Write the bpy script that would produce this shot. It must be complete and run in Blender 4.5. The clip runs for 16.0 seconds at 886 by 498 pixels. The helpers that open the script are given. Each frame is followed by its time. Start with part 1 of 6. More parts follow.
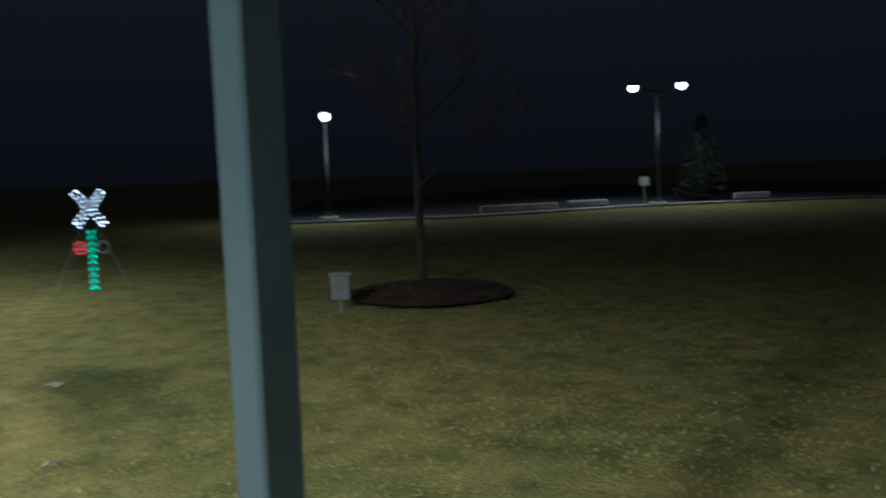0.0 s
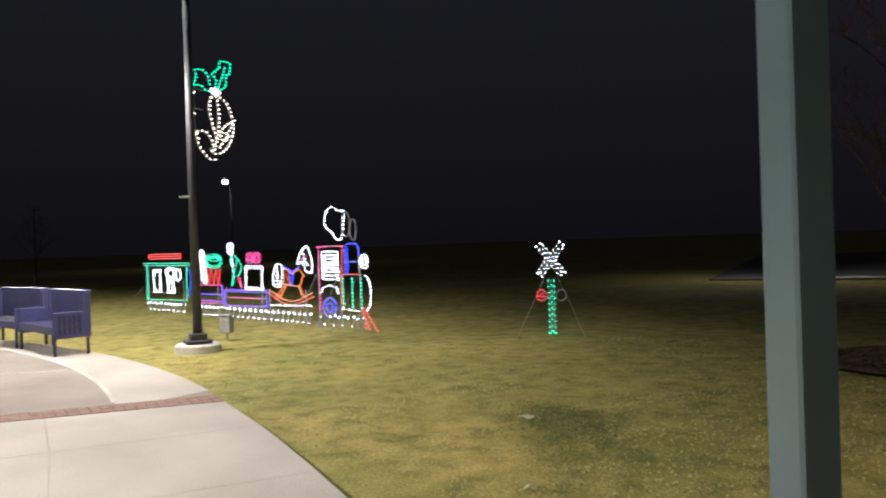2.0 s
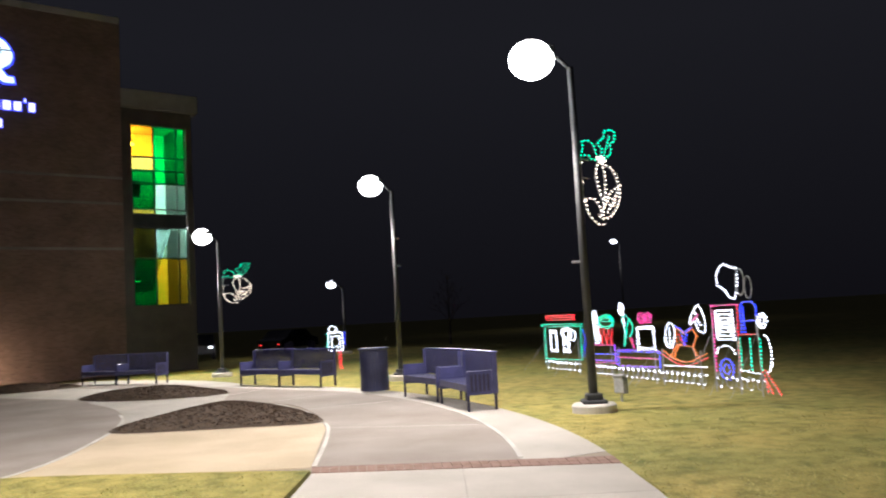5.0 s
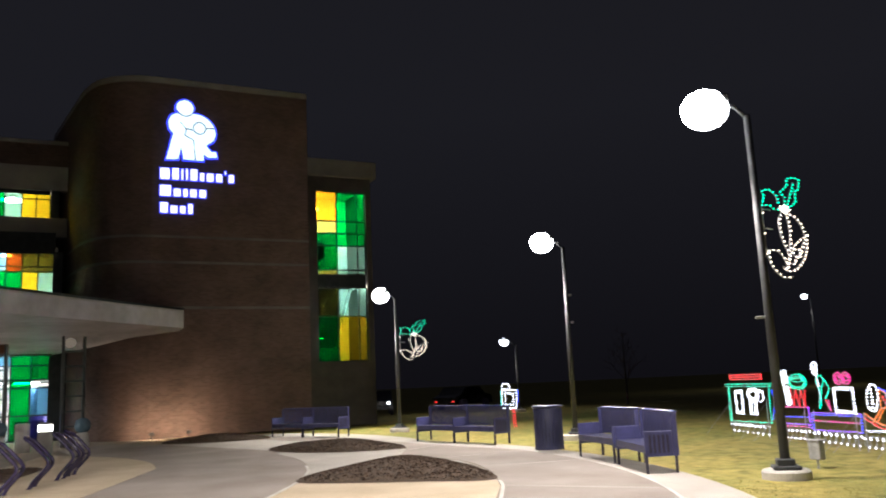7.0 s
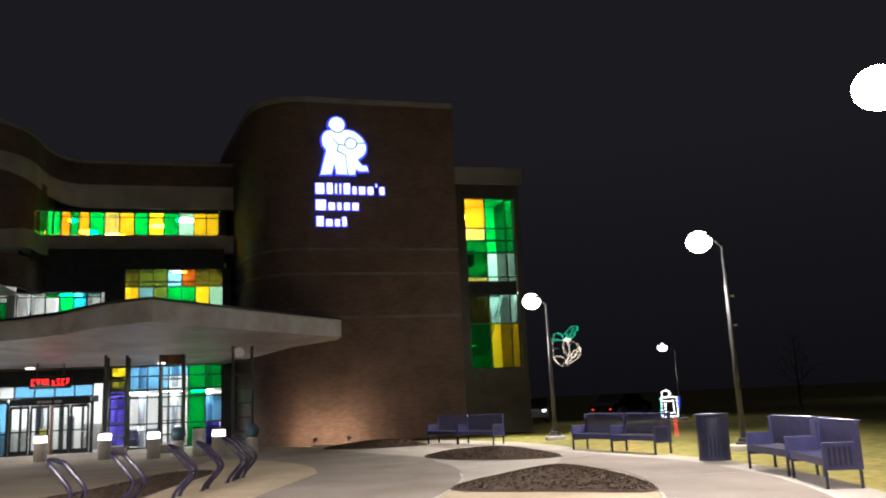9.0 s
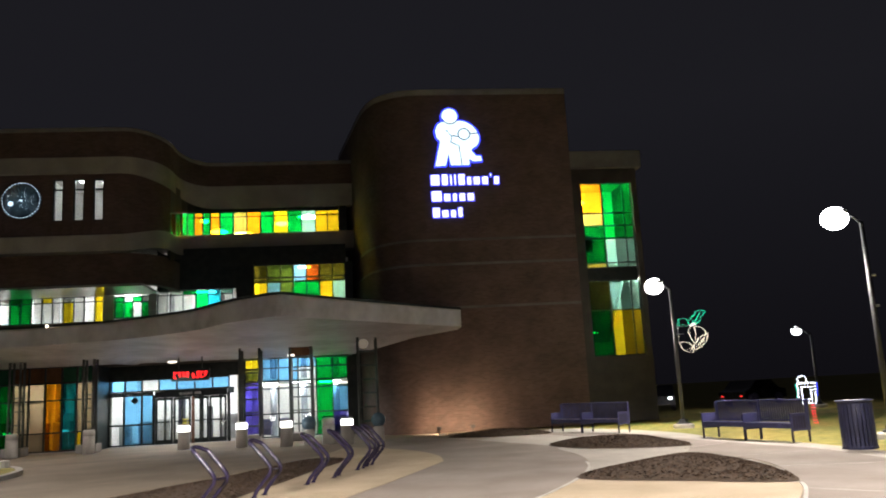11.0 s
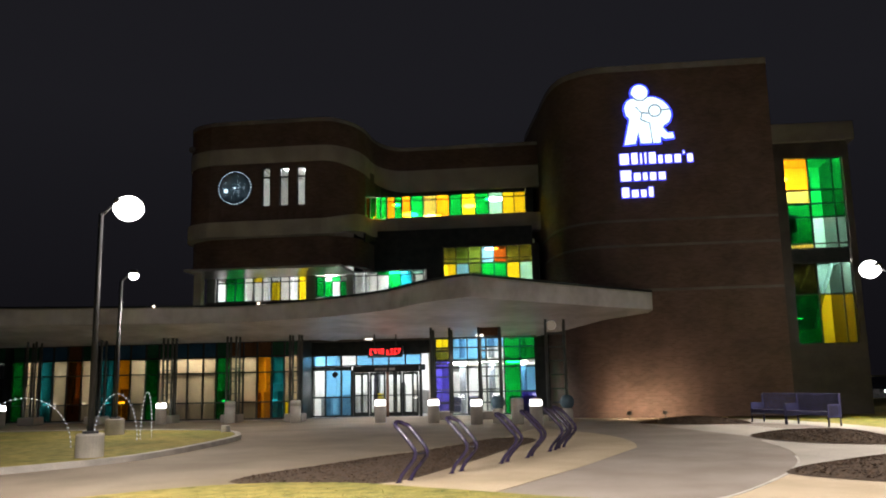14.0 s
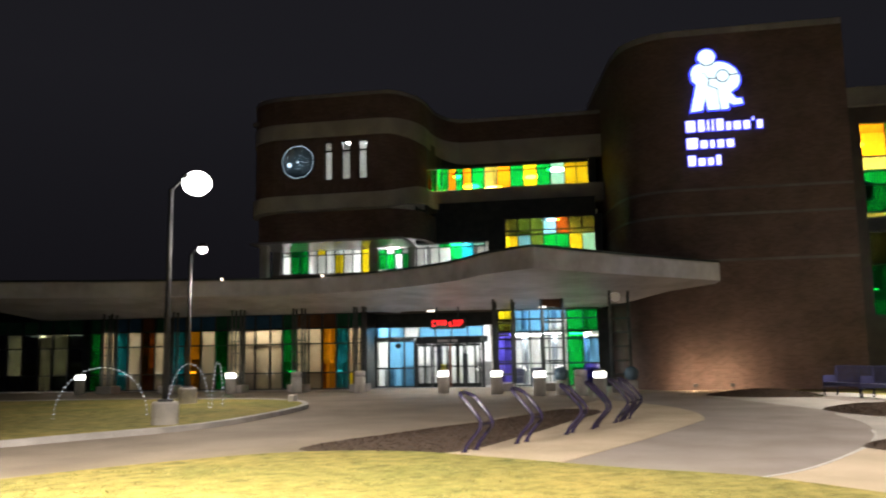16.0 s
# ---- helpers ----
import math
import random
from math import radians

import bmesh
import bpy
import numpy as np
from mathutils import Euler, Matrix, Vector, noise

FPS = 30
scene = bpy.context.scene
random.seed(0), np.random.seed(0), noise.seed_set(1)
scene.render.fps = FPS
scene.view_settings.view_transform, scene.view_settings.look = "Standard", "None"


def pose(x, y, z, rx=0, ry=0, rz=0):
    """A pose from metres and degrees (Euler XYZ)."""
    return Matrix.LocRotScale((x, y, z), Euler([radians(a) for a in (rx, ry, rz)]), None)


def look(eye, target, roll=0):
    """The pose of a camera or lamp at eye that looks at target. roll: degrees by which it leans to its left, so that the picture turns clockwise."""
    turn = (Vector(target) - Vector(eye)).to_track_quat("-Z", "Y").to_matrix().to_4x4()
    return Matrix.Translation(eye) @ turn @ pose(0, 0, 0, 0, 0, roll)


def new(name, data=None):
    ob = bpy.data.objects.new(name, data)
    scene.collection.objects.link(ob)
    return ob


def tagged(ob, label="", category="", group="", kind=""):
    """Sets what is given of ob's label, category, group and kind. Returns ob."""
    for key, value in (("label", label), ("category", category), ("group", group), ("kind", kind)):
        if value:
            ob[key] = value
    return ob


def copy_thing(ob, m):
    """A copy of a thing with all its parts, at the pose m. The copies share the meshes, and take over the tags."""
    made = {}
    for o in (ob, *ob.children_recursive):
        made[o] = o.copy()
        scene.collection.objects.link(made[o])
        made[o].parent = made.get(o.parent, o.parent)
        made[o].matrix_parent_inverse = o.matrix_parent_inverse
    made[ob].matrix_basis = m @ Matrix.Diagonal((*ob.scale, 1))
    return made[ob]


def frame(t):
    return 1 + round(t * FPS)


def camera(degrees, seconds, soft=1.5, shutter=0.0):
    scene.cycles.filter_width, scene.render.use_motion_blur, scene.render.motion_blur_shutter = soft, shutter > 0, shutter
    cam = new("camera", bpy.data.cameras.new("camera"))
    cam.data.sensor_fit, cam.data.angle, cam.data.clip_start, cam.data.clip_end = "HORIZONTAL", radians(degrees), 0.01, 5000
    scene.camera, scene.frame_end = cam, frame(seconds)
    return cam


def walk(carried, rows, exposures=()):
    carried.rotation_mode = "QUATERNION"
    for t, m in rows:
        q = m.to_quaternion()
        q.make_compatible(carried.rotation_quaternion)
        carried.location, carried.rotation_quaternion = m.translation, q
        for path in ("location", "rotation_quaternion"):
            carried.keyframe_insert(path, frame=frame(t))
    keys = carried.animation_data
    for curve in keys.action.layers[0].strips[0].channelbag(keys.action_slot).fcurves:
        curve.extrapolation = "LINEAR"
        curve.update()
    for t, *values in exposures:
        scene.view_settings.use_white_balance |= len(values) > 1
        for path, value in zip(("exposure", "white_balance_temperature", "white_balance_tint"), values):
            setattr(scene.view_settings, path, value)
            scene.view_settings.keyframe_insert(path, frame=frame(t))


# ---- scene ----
cam = camera(57.41, 16.0, soft=1.9, shutter=0.45)
PATH = [
    (0.0, pose(-0.026, 0.248, 1.584, 84.560, 2.056, 24.516)),
    (0.5, pose(-0.024, 0.134, 1.563, 86.593, 2.638, 33.400)),
    (1.0, pose(-0.058, 0.105, 1.558, 88.321, 2.023, 41.779)),
    (1.5, pose(-0.096, 0.053, 1.558, 89.287, 2.128, 49.485)),
    (2.0, pose(-0.110, 0.021, 1.571, 89.507, 1.936, 54.771)),
    (2.5, pose(-0.078, 0.004, 1.599, 88.926, 2.046, 58.289)),
    (3.0, pose(-0.026, 0.015, 1.590, 89.529, 2.558, 63.472)),
    (3.5, pose(-0.012, 0.030, 1.602, 90.641, 2.760, 69.089)),
    (4.0, pose(0.033, -0.002, 1.614, 92.089, 3.198, 73.777)),
    (4.5, pose(-0.004, -0.029, 1.616, 93.465, 3.142, 77.725)),
    (5.0, pose(0.071, -0.042, 1.636, 94.815, 3.273, 81.930)),
    (7.5, pose(0.180, -0.041, 1.600, 100.161, 2.646, 96.780)),
    (8.0, pose(0.000, 0.000, 1.612, 100.501, 2.849, 99.696)),
    (8.5, pose(-0.070, 0.022, 1.613, 100.569, 2.700, 102.517)),
    (9.0, pose(-0.095, -0.000, 1.591, 100.517, 2.595, 104.953)),
    (9.5, pose(-0.071, 0.004, 1.580, 100.280, 2.785, 107.517)),
    (10.0, pose(-0.099, -0.004, 1.579, 99.972, 3.020, 109.920)),
    (12.5, pose(-0.071, -0.192, 1.604, 100.264, 2.140, 118.872)),
    (13.0, pose(-0.018, -0.233, 1.616, 99.670, 1.699, 121.834)),
    (13.5, pose(0.009, -0.226, 1.621, 99.371, 1.340, 124.741)),
    (14.0, pose(-0.003, -0.220, 1.617, 99.290, 1.120, 126.112)),
    (14.5, pose(-0.011, -0.229, 1.620, 99.147, 1.004, 126.714)),
    (15.0, pose(-0.014, -0.267, 1.610, 98.654, 1.134, 126.097)),
    (15.5, pose(0.017, -0.294, 1.593, 98.096, 0.915, 126.410)),
    (16.0, pose(-0.002, -0.293, 1.600, 97.412, 0.959, 130.405)),
]
walk(cam, PATH, [(0.0, -0.26, 4850, -2), (0.5, -0.15, 5000, 1), (1.5, 0.08, 5850, 8), (2.5, 0.12, 6020, 11), (5.0, 0.12, 5980, 12), (9.0, 0.08, 6200, 13), (16.0, 0.08, 6400, 13)])
# ---- world and large lights ----
world = bpy.data.worlds.new("night_sky")
scene.world = world
world.use_nodes = True
wt = world.node_tree
back = wt.nodes["Background"]
back.inputs[1].default_value = 0.0125
# night glow: dim at the horizon, a little lighter overhead
co = wt.nodes.new("ShaderNodeTexCoord")
sep = wt.nodes.new("ShaderNodeSeparateXYZ")
rise = wt.nodes.new("ShaderNodeValToRGB")
rise.color_ramp.elements[0].position, rise.color_ramp.elements[0].color = 0.0, (0.38, 0.35, 0.46, 1)
rise.color_ramp.elements[1].position, rise.color_ramp.elements[1].color = 0.32, (0.83, 0.81, 1.0, 1)
wt.links.new(co.outputs["Generated"], sep.inputs[0])
wt.links.new(sep.outputs[2], rise.inputs[0])
wt.links.new(rise.outputs[0], back.inputs[0])


def lamp(name, kind, m, power, colour, size=0.3, spread=None, blend=0.6):
    data = bpy.data.lights.new(name, kind)
    data.energy, data.color = power, colour
    if kind == "AREA":
        data.shape, data.size = "DISK", size
    elif kind == "SPOT":
        data.shadow_soft_size, data.spot_size, data.spot_blend = size, radians(spread), blend
    else:
        data.shadow_soft_size = size
    ob = new(name, data)
    ob.matrix_world = m
    return ob


# ---- materials ----
def mat(name, build):
    m = bpy.data.materials.new(name)
    m.use_nodes = True
    t = m.node_tree
    t.nodes.clear()
    out = t.nodes.new("ShaderNodeOutputMaterial")
    build(t, out)
    return m


def node(t, kind, **kw):
    n = t.nodes.new("ShaderNode" + kind)
    for k, v in kw.items():
        n.inputs[k.replace("_", " ")].default_value = v
    return n


def ramp(t, fac, *stops):
    r = t.nodes.new("ShaderNodeValToRGB")
    e = r.color_ramp.elements
    while len(e) < len(stops):
        e.new(0.5)
    for el, (p, c) in zip(e, stops):
        el.position, el.color = p, (*c, 1)
    t.links.new(fac, r.inputs[0])
    return r.outputs[0]


def surface(name, a, b, c=None, scale=4.0, fine=60.0, rough=0.8, bump=0.2, metal=0.0, distance=0.01, spread=(0.35, 0.65), grain=0.5):
    """Two-scale mottled paint, stone or metal."""

    def build(t, out):
        p = node(t, "BsdfPrincipled", Roughness=rough, Metallic=metal)
        co = t.nodes.new("ShaderNodeTexCoord").outputs["Object"]
        n1, n2 = node(t, "TexNoise", Scale=scale, Detail=5.0), node(t, "TexNoise", Scale=fine, Detail=3.0)
        for n in (n1, n2):
            t.links.new(co, n.inputs["Vector"])
        mid = c or tuple((x + y) / 2 for x, y in zip(a, b))
        col = ramp(t, n1.outputs[0], (spread[0], a), (0.5, mid), (spread[1], b))
        mix = t.nodes.new("ShaderNodeMix")
        mix.data_type, mix.blend_type = "RGBA", "OVERLAY"
        mix.inputs[0].default_value = grain
        t.links.new(col, mix.inputs[6])
        t.links.new(n2.outputs[0], mix.inputs[7])
        t.links.new(mix.outputs[2], p.inputs["Base Color"])
        bp = node(t, "Bump", Strength=bump, Distance=distance)
        t.links.new(n2.outputs[0], bp.inputs["Height"])
        t.links.new(bp.outputs[0], p.inputs["Normal"])
        t.links.new(p.outputs[0], out.inputs[0])

    return mat(name, build)


def glow(name, colour, strength, sample=False):
    def build(t, out):
        e = node(t, "Emission", Color=(*colour, 1), Strength=strength)
        t.links.new(e.outputs[0], out.inputs[0])

    m = mat(name, build)
    if not sample:
        m.cycles.emission_sampling = "NONE"
    return m


def tinted(name, colour, gloss=0.06, frost=0.0):
    """Coloured window glass: tinted, slightly frosted, with a thin reflection."""

    def build(t, out):
        tr = node(t, "BsdfTransparent", Color=(*colour, 1))
        df = node(t, "BsdfTranslucent", Color=(*colour, 1))
        gl = node(t, "BsdfGlossy", Roughness=0.05, Color=(0.9, 0.9, 0.9, 1))
        m1, m2 = node(t, "MixShader", Fac=frost), node(t, "MixShader", Fac=gloss)
        t.links.new(tr.outputs[0], m1.inputs[1])
        t.links.new(df.outputs[0], m1.inputs[2])
        t.links.new(m1.outputs[0], m2.inputs[1])
        t.links.new(gl.outputs[0], m2.inputs[2])
        t.links.new(m2.outputs[0], out.inputs[0])

    return mat(name, build)


def brick(name, a, b, mortar):
    def build(t, out):
        p = node(t, "BsdfPrincipled", Roughness=0.88)
        uv = t.nodes.new("ShaderNodeTexCoord").outputs["UV"]
        bt = node(t, "TexBrick", Color1=(*a, 1), Color2=(*b, 1), Mortar=(*mortar, 1), Scale=1.0, Mortar_Size=0.006, Brick_Width=0.21, Row_Height=0.075, Bias=-0.1)
        t.links.new(uv, bt.inputs["Vector"])
        n = node(t, "TexNoise", Scale=0.9, Detail=6.0)
        t.links.new(uv, n.inputs["Vector"])
        mix = t.nodes.new("ShaderNodeMix")
        mix.data_type, mix.blend_type = "RGBA", "OVERLAY"
        mix.inputs[0].default_value = 0.55
        t.links.new(bt.outputs[0], mix.inputs[6])
        t.links.new(n.outputs[0], mix.inputs[7])
        t.links.new(mix.outputs[2], p.inputs["Base Color"])
        bp = node(t, "Bump", Strength=0.5, Distance=0.008)
        bp.invert = True
        t.links.new(bt.outputs[1], bp.inputs["Height"])
        t.links.new(bp.outputs[0], p.inputs["Normal"])
        t.links.new(p.outputs[0], out.inputs[0])

    return mat(name, build)


def lawn(name):
    def build(t, out):
        p = node(t, "BsdfPrincipled", Roughness=0.95)
        co = t.nodes.new("ShaderNodeTexCoord").outputs["Object"]
        n1, n2, n3 = node(t, "TexNoise", Scale=0.45, Detail=6.0), node(t, "TexNoise", Scale=3.5, Detail=6.0), node(t, "TexNoise", Scale=45.0, Detail=4.0)
        for n in (n1, n2, n3):
            t.links.new(co, n.inputs["Vector"])
        c1 = ramp(t, n2.outputs[0], (0.28, (0.140, 0.142, 0.032)), (0.48, (0.265, 0.234, 0.062)), (0.70, (0.375, 0.318, 0.100)))
        c2 = ramp(t, n1.outputs[0], (0.34, (0.33, 0.39, 0.27)), (0.66, (0.64, 0.56, 0.47)))
        c3 = ramp(t, n3.outputs[0], (0.3, (0.30, 0.30, 0.30)), (0.7, (0.75, 0.75, 0.75)))
        col = c1
        for c in (c2, c3):
            mix = t.nodes.new("ShaderNodeMix")
            mix.data_type, mix.blend_type = "RGBA", "OVERLAY"
            mix.inputs[0].default_value = 0.7
            t.links.new(col, mix.inputs[6])
            t.links.new(c, mix.inputs[7])
            col = mix.outputs[2]
        t.links.new(col, p.inputs["Base Color"])
        add = node(t, "Math")
        t.links.new(n2.outputs[0], add.inputs[0])
        t.links.new(n3.outputs[0], add.inputs[1])
        bp = node(t, "Bump", Strength=0.8, Distance=0.025)
        t.links.new(add.outputs[0], bp.inputs["Height"])
        t.links.new(bp.outputs[0], p.inputs["Normal"])
        t.links.new(p.outputs[0], out.inputs[0])

    return mat(name, build)


GRASS = lawn("dormant_lawn")
BLADE = surface("grass_blade", (0.24, 0.23, 0.06), (0.46, 0.39, 0.13), scale=1.2, fine=30, bump=0)
CONCRETE = surface("pale_concrete", (0.38, 0.348, 0.298), (0.475, 0.44, 0.385), scale=0.8, fine=90, bump=0.15, rough=0.9)
CREAM = surface("buff_concrete", (0.42, 0.337, 0.220), (0.53, 0.435, 0.303), scale=0.8, fine=90, bump=0.15, rough=0.9)
GREYCON = surface("grey_exposed_concrete", (0.235, 0.198, 0.168), (0.31, 0.268, 0.23), scale=0.7, fine=140, bump=0.3, rough=0.92)
REDBAND = surface("red_brick_paver", (0.20, 0.115, 0.085), (0.29, 0.18, 0.14), scale=9, fine=80, bump=0.3, rough=0.9)
KERB = surface("kerb_concrete", (0.42, 0.40, 0.36), (0.58, 0.55, 0.50), scale=2, fine=80, bump=0.2)
BED = surface("joint_bed", (0.24, 0.22, 0.19), (0.31, 0.28, 0.25), scale=3, fine=60)
MULCH = surface("brown_mulch", (0.046, 0.029, 0.018), (0.104, 0.068, 0.042), scale=11, fine=85, bump=0.6, distance=0.02, rough=0.97)
ASPHALT = surface("asphalt", (0.035, 0.034, 0.034), (0.065, 0.062, 0.06), scale=0.6, fine=150, bump=0.4, rough=0.9)
DRIVE = surface("drive_concrete", (0.22, 0.178, 0.13), (0.315, 0.258, 0.19), scale=0.5, fine=100, bump=0.2, rough=0.85)
BRICK = brick("dark_red_brick", (0.084, 0.051, 0.043), (0.122, 0.077, 0.064), (0.108, 0.088, 0.076))
STONE = surface("cast_stone", (0.27, 0.255, 0.24), (0.36, 0.34, 0.32), scale=1.0, fine=60, bump=0.1, rough=0.85)
# cast stone in a darker tone
DARKSTONE = surface("dark_cast_stone", (0.105, 0.098, 0.092), (0.155, 0.146, 0.138), scale=1.0, fine=60, bump=0.1, rough=0.9)
CAP = surface("metal_coping", (0.22, 0.21, 0.20), (0.29, 0.28, 0.27), scale=1.5, fine=40, bump=0.03, rough=0.5, metal=0.3)
PANEL = surface("canopy_metal_panel", (0.40, 0.385, 0.37), (0.52, 0.50, 0.48), scale=0.7, fine=12, bump=0.04, rough=0.42, metal=0.2)
# broad mottling in this colour paints in the metal's patchy reflections
SOFFIT = surface("canopy_soffit", (0.46, 0.448, 0.485), (0.65, 0.638, 0.69), scale=0.55, fine=2.6, grain=0.3, spread=(0.38, 0.62), bump=0.0, rough=0.45, metal=0.1)
MULLION = surface("dark_mullion", (0.012, 0.016, 0.016), (0.025, 0.03, 0.03), scale=3, fine=30, rough=0.4, metal=0.5, bump=0.02)
INNER = surface("interior_paint", (0.68, 0.66, 0.62), (0.78, 0.76, 0.72), scale=0.8, fine=20, bump=0.02)
INDARK = surface("interior_floor", (0.16, 0.15, 0.14), (0.25, 0.23, 0.21), scale=2, fine=30, bump=0.02, rough=0.4)
POSTGREEN = surface("green_grey_paint", (0.047, 0.071, 0.075), (0.057, 0.084, 0.088), scale=1.5, fine=6, rough=0.30, grain=0.1, bump=0.0, distance=0.002)
POLE = surface("bronze_pole_paint", (0.026, 0.027, 0.029), (0.040, 0.042, 0.045), scale=2, fine=80, rough=0.55, metal=0.0, bump=0.03)
BINNAVY = surface("dark_navy_bin_coating", (0.016, 0.018, 0.046), (0.026, 0.028, 0.068), scale=4, fine=80, rough=0.45, bump=0.05)
NAVY = surface("navy_blue_coating", (0.036, 0.037, 0.098), (0.056, 0.057, 0.145), scale=4, fine=80, rough=0.38, bump=0.05)
NAVYLEG = surface("dark_leg_coating", (0.016, 0.014, 0.030), (0.028, 0.024, 0.050), scale=4, fine=80, rough=0.4, bump=0.05)
PURPLE = surface("purple_rack_coating", (0.020, 0.015, 0.040), (0.031, 0.023, 0.060), scale=5, fine=80, rough=0.25, bump=0.04)
BARK = surface("tree_bark", (0.055, 0.046, 0.042), (0.095, 0.078, 0.070), scale=6, fine=60, bump=0.8, distance=0.02, rough=0.95)
TWIG = surface("reddish_twig", (0.095, 0.055, 0.058), (0.15, 0.092, 0.095), scale=6, fine=60, bump=0.4, rough=0.95)
CONIFER = surface("evergreen_needle", (0.020, 0.024, 0.017), (0.040, 0.044, 0.032), scale=5, fine=40, bump=0.3)
WIRE = surface("white_display_frame", (0.26, 0.26, 0.26), (0.36, 0.36, 0.36), scale=8, fine=50, rough=0.4, bump=0.02)
GREYBOX = surface("grey_box_paint", (0.25, 0.25, 0.24), (0.36, 0.36, 0.35), scale=5, fine=50, rough=0.6, bump=0.03)
BALL = surface("blue_sphere_paint", (0.08, 0.13, 0.17), (0.11, 0.18, 0.23), scale=3, fine=50, rough=0.25, bump=0.02)
COLUMN = surface("dark_steel", (0.055, 0.062, 0.058), (0.085, 0.092, 0.088), scale=3, fine=40, rough=0.4, metal=0.5, bump=0.03)
SOFFITGLOW = glow("soffit_lamp", (1.0, 0.9, 0.75), 3.0)
COOLGLOW = glow("cool_lamp_shade", (0.9, 0.97, 1.0), 3.0)
SPBLUE = surface("blue_spandrel", (0.025, 0.075, 0.15), (0.035, 0.10, 0.19), scale=2, fine=20, rough=0.25, bump=0.02)
SPGREEN = surface("green_spandrel", (0.012, 0.07, 0.035), (0.02, 0.10, 0.05), scale=2, fine=20, rough=0.25, bump=0.02)
SPRUST = surface("rust_spandrel", (0.10, 0.045, 0.022), (0.14, 0.065, 0.03), scale=2, fine=20, rough=0.25, bump=0.02)
DEBRIS = surface("pale_leaf", (0.5, 0.46, 0.38), (0.65, 0.6, 0.5), scale=30, fine=80)

LED = glow("led_lens", (1.0, 0.97, 0.92), 13.0)
LEDFAR = glow("far_led_lens", (0.93, 0.96, 1.0), 7.0)
FIXTURE = glow("ceiling_fixture", (1.0, 0.92, 0.76), 52.0, True)
DIMFIX = glow("dim_ceiling_fixture", (1.0, 0.92, 0.78), 34.0, True)
BAYFIX = glow("bay_ceiling_fixture", (1.0, 0.95, 0.84), 120.0, True)
ENTRYFIX = glow("entrance_fixture", (0.92, 0.97, 1.0), 42.0, True)
COOLFIX = glow("cool_ceiling_fixture", (0.88, 0.95, 1.0), 30.0, True)
WHITEBULB = glow("white_bulb", (0.84, 0.89, 1.0), 10.5)
WARMBULB = glow("warm_bulb", (1.0, 0.82, 0.62), 7.0)
GREENBULB = glow("green_bulb", (0.0, 0.85, 0.42), 4.6)
REDBULB = glow("red_bulb", (1.0, 0.02, 0.03), 4.0)
BLUEBULB = glow("blue_bulb", (0.02, 0.05, 1.0), 5.0)
PINKBULB = glow("pink_bulb", (1.0, 0.02, 0.30), 3.8)
ORANGEBULB = glow("orange_bulb", (1.0, 0.20, 0.015), 3.8)
PURPLEBULB = glow("purple_bulb", (0.30, 0.04, 1.0), 5.0)
SIGNWHITE = glow("sign_face", (0.74, 0.92, 1.0), 1.5)
LETTERGLOW = glow("sign_letter_face", (0.93, 0.90, 1.0), 1.5)
SIGNBLUE = glow("sign_halo_edge", (0.04, 0.06, 1.0), 2.2)
LEDRED = glow("red_led", (1.0, 0.02, 0.02), 3.0)
BOLLARDGLOW = glow("bollard_lens", (1.0, 0.96, 0.88), 9.0, True)
TAIL = glow("tail_lamp", (1.0, 0.05, 0.04), 1.2)

GY = tinted("yellow_glass", (0.95, 0.84, 0.10))
GOL = tinted("olive_glass", (0.36, 0.36, 0.10))
GO = tinted("orange_glass", (0.92, 0.58, 0.07))
GG = tinted("green_glass", (0.03, 0.64, 0.22))
GD = tinted("dark_green_glass", (0.01, 0.34, 0.10))
GT = tinted("teal_glass", (0.10, 0.50, 0.55))
GP = tinted("violet_glass", (0.30, 0.27, 0.70))
GR = tinted("rust_glass", (0.58, 0.27, 0.07))
GC = tinted("clear_glass", (0.92, 0.94, 0.92))
GM = tinted("cream_frosted_glass", (0.78, 0.71, 0.56), frost=0.3)
GYP = tinted("pale_yellow_glass", (0.66, 0.62, 0.26))
GOG = tinted("green_olive_glass", (0.34, 0.46, 0.16))
GX = tinted("smoked_olive_glass", (0.13, 0.14, 0.05))
GN = tinted("dull_cream_glass", (0.58, 0.53, 0.42), frost=0.3)
GS = tinted("grey_green_glass", (0.40, 0.42, 0.33))
GW = tinted("pale_teal_glass", (0.60, 0.90, 0.82))
GL = tinted("pale_blue_glass", (0.42, 0.70, 0.88))
GK = tinted("smoked_glass", (0.05, 0.06, 0.055), gloss=0.1)


# ---- mesh helpers ----
def part(name, bm, material, parent=None, label="", smooth=False):
    me = bpy.data.meshes.new(name)
    bm.normal_update()
    bm.to_mesh(me)
    bm.free()
    for f in me.polygons:
        f.use_smooth = smooth
    me.materials.append(material)
    ob = new(name, me)
    if parent:
        ob.parent = parent
    if label:
        tagged(ob, label)
    return ob


def thing(name, m, label, category, group="", kind=""):
    ob = new(name)
    ob.matrix_world = m
    ob.empty_display_size = 0.1
    return tagged(ob, label, category, group, kind)


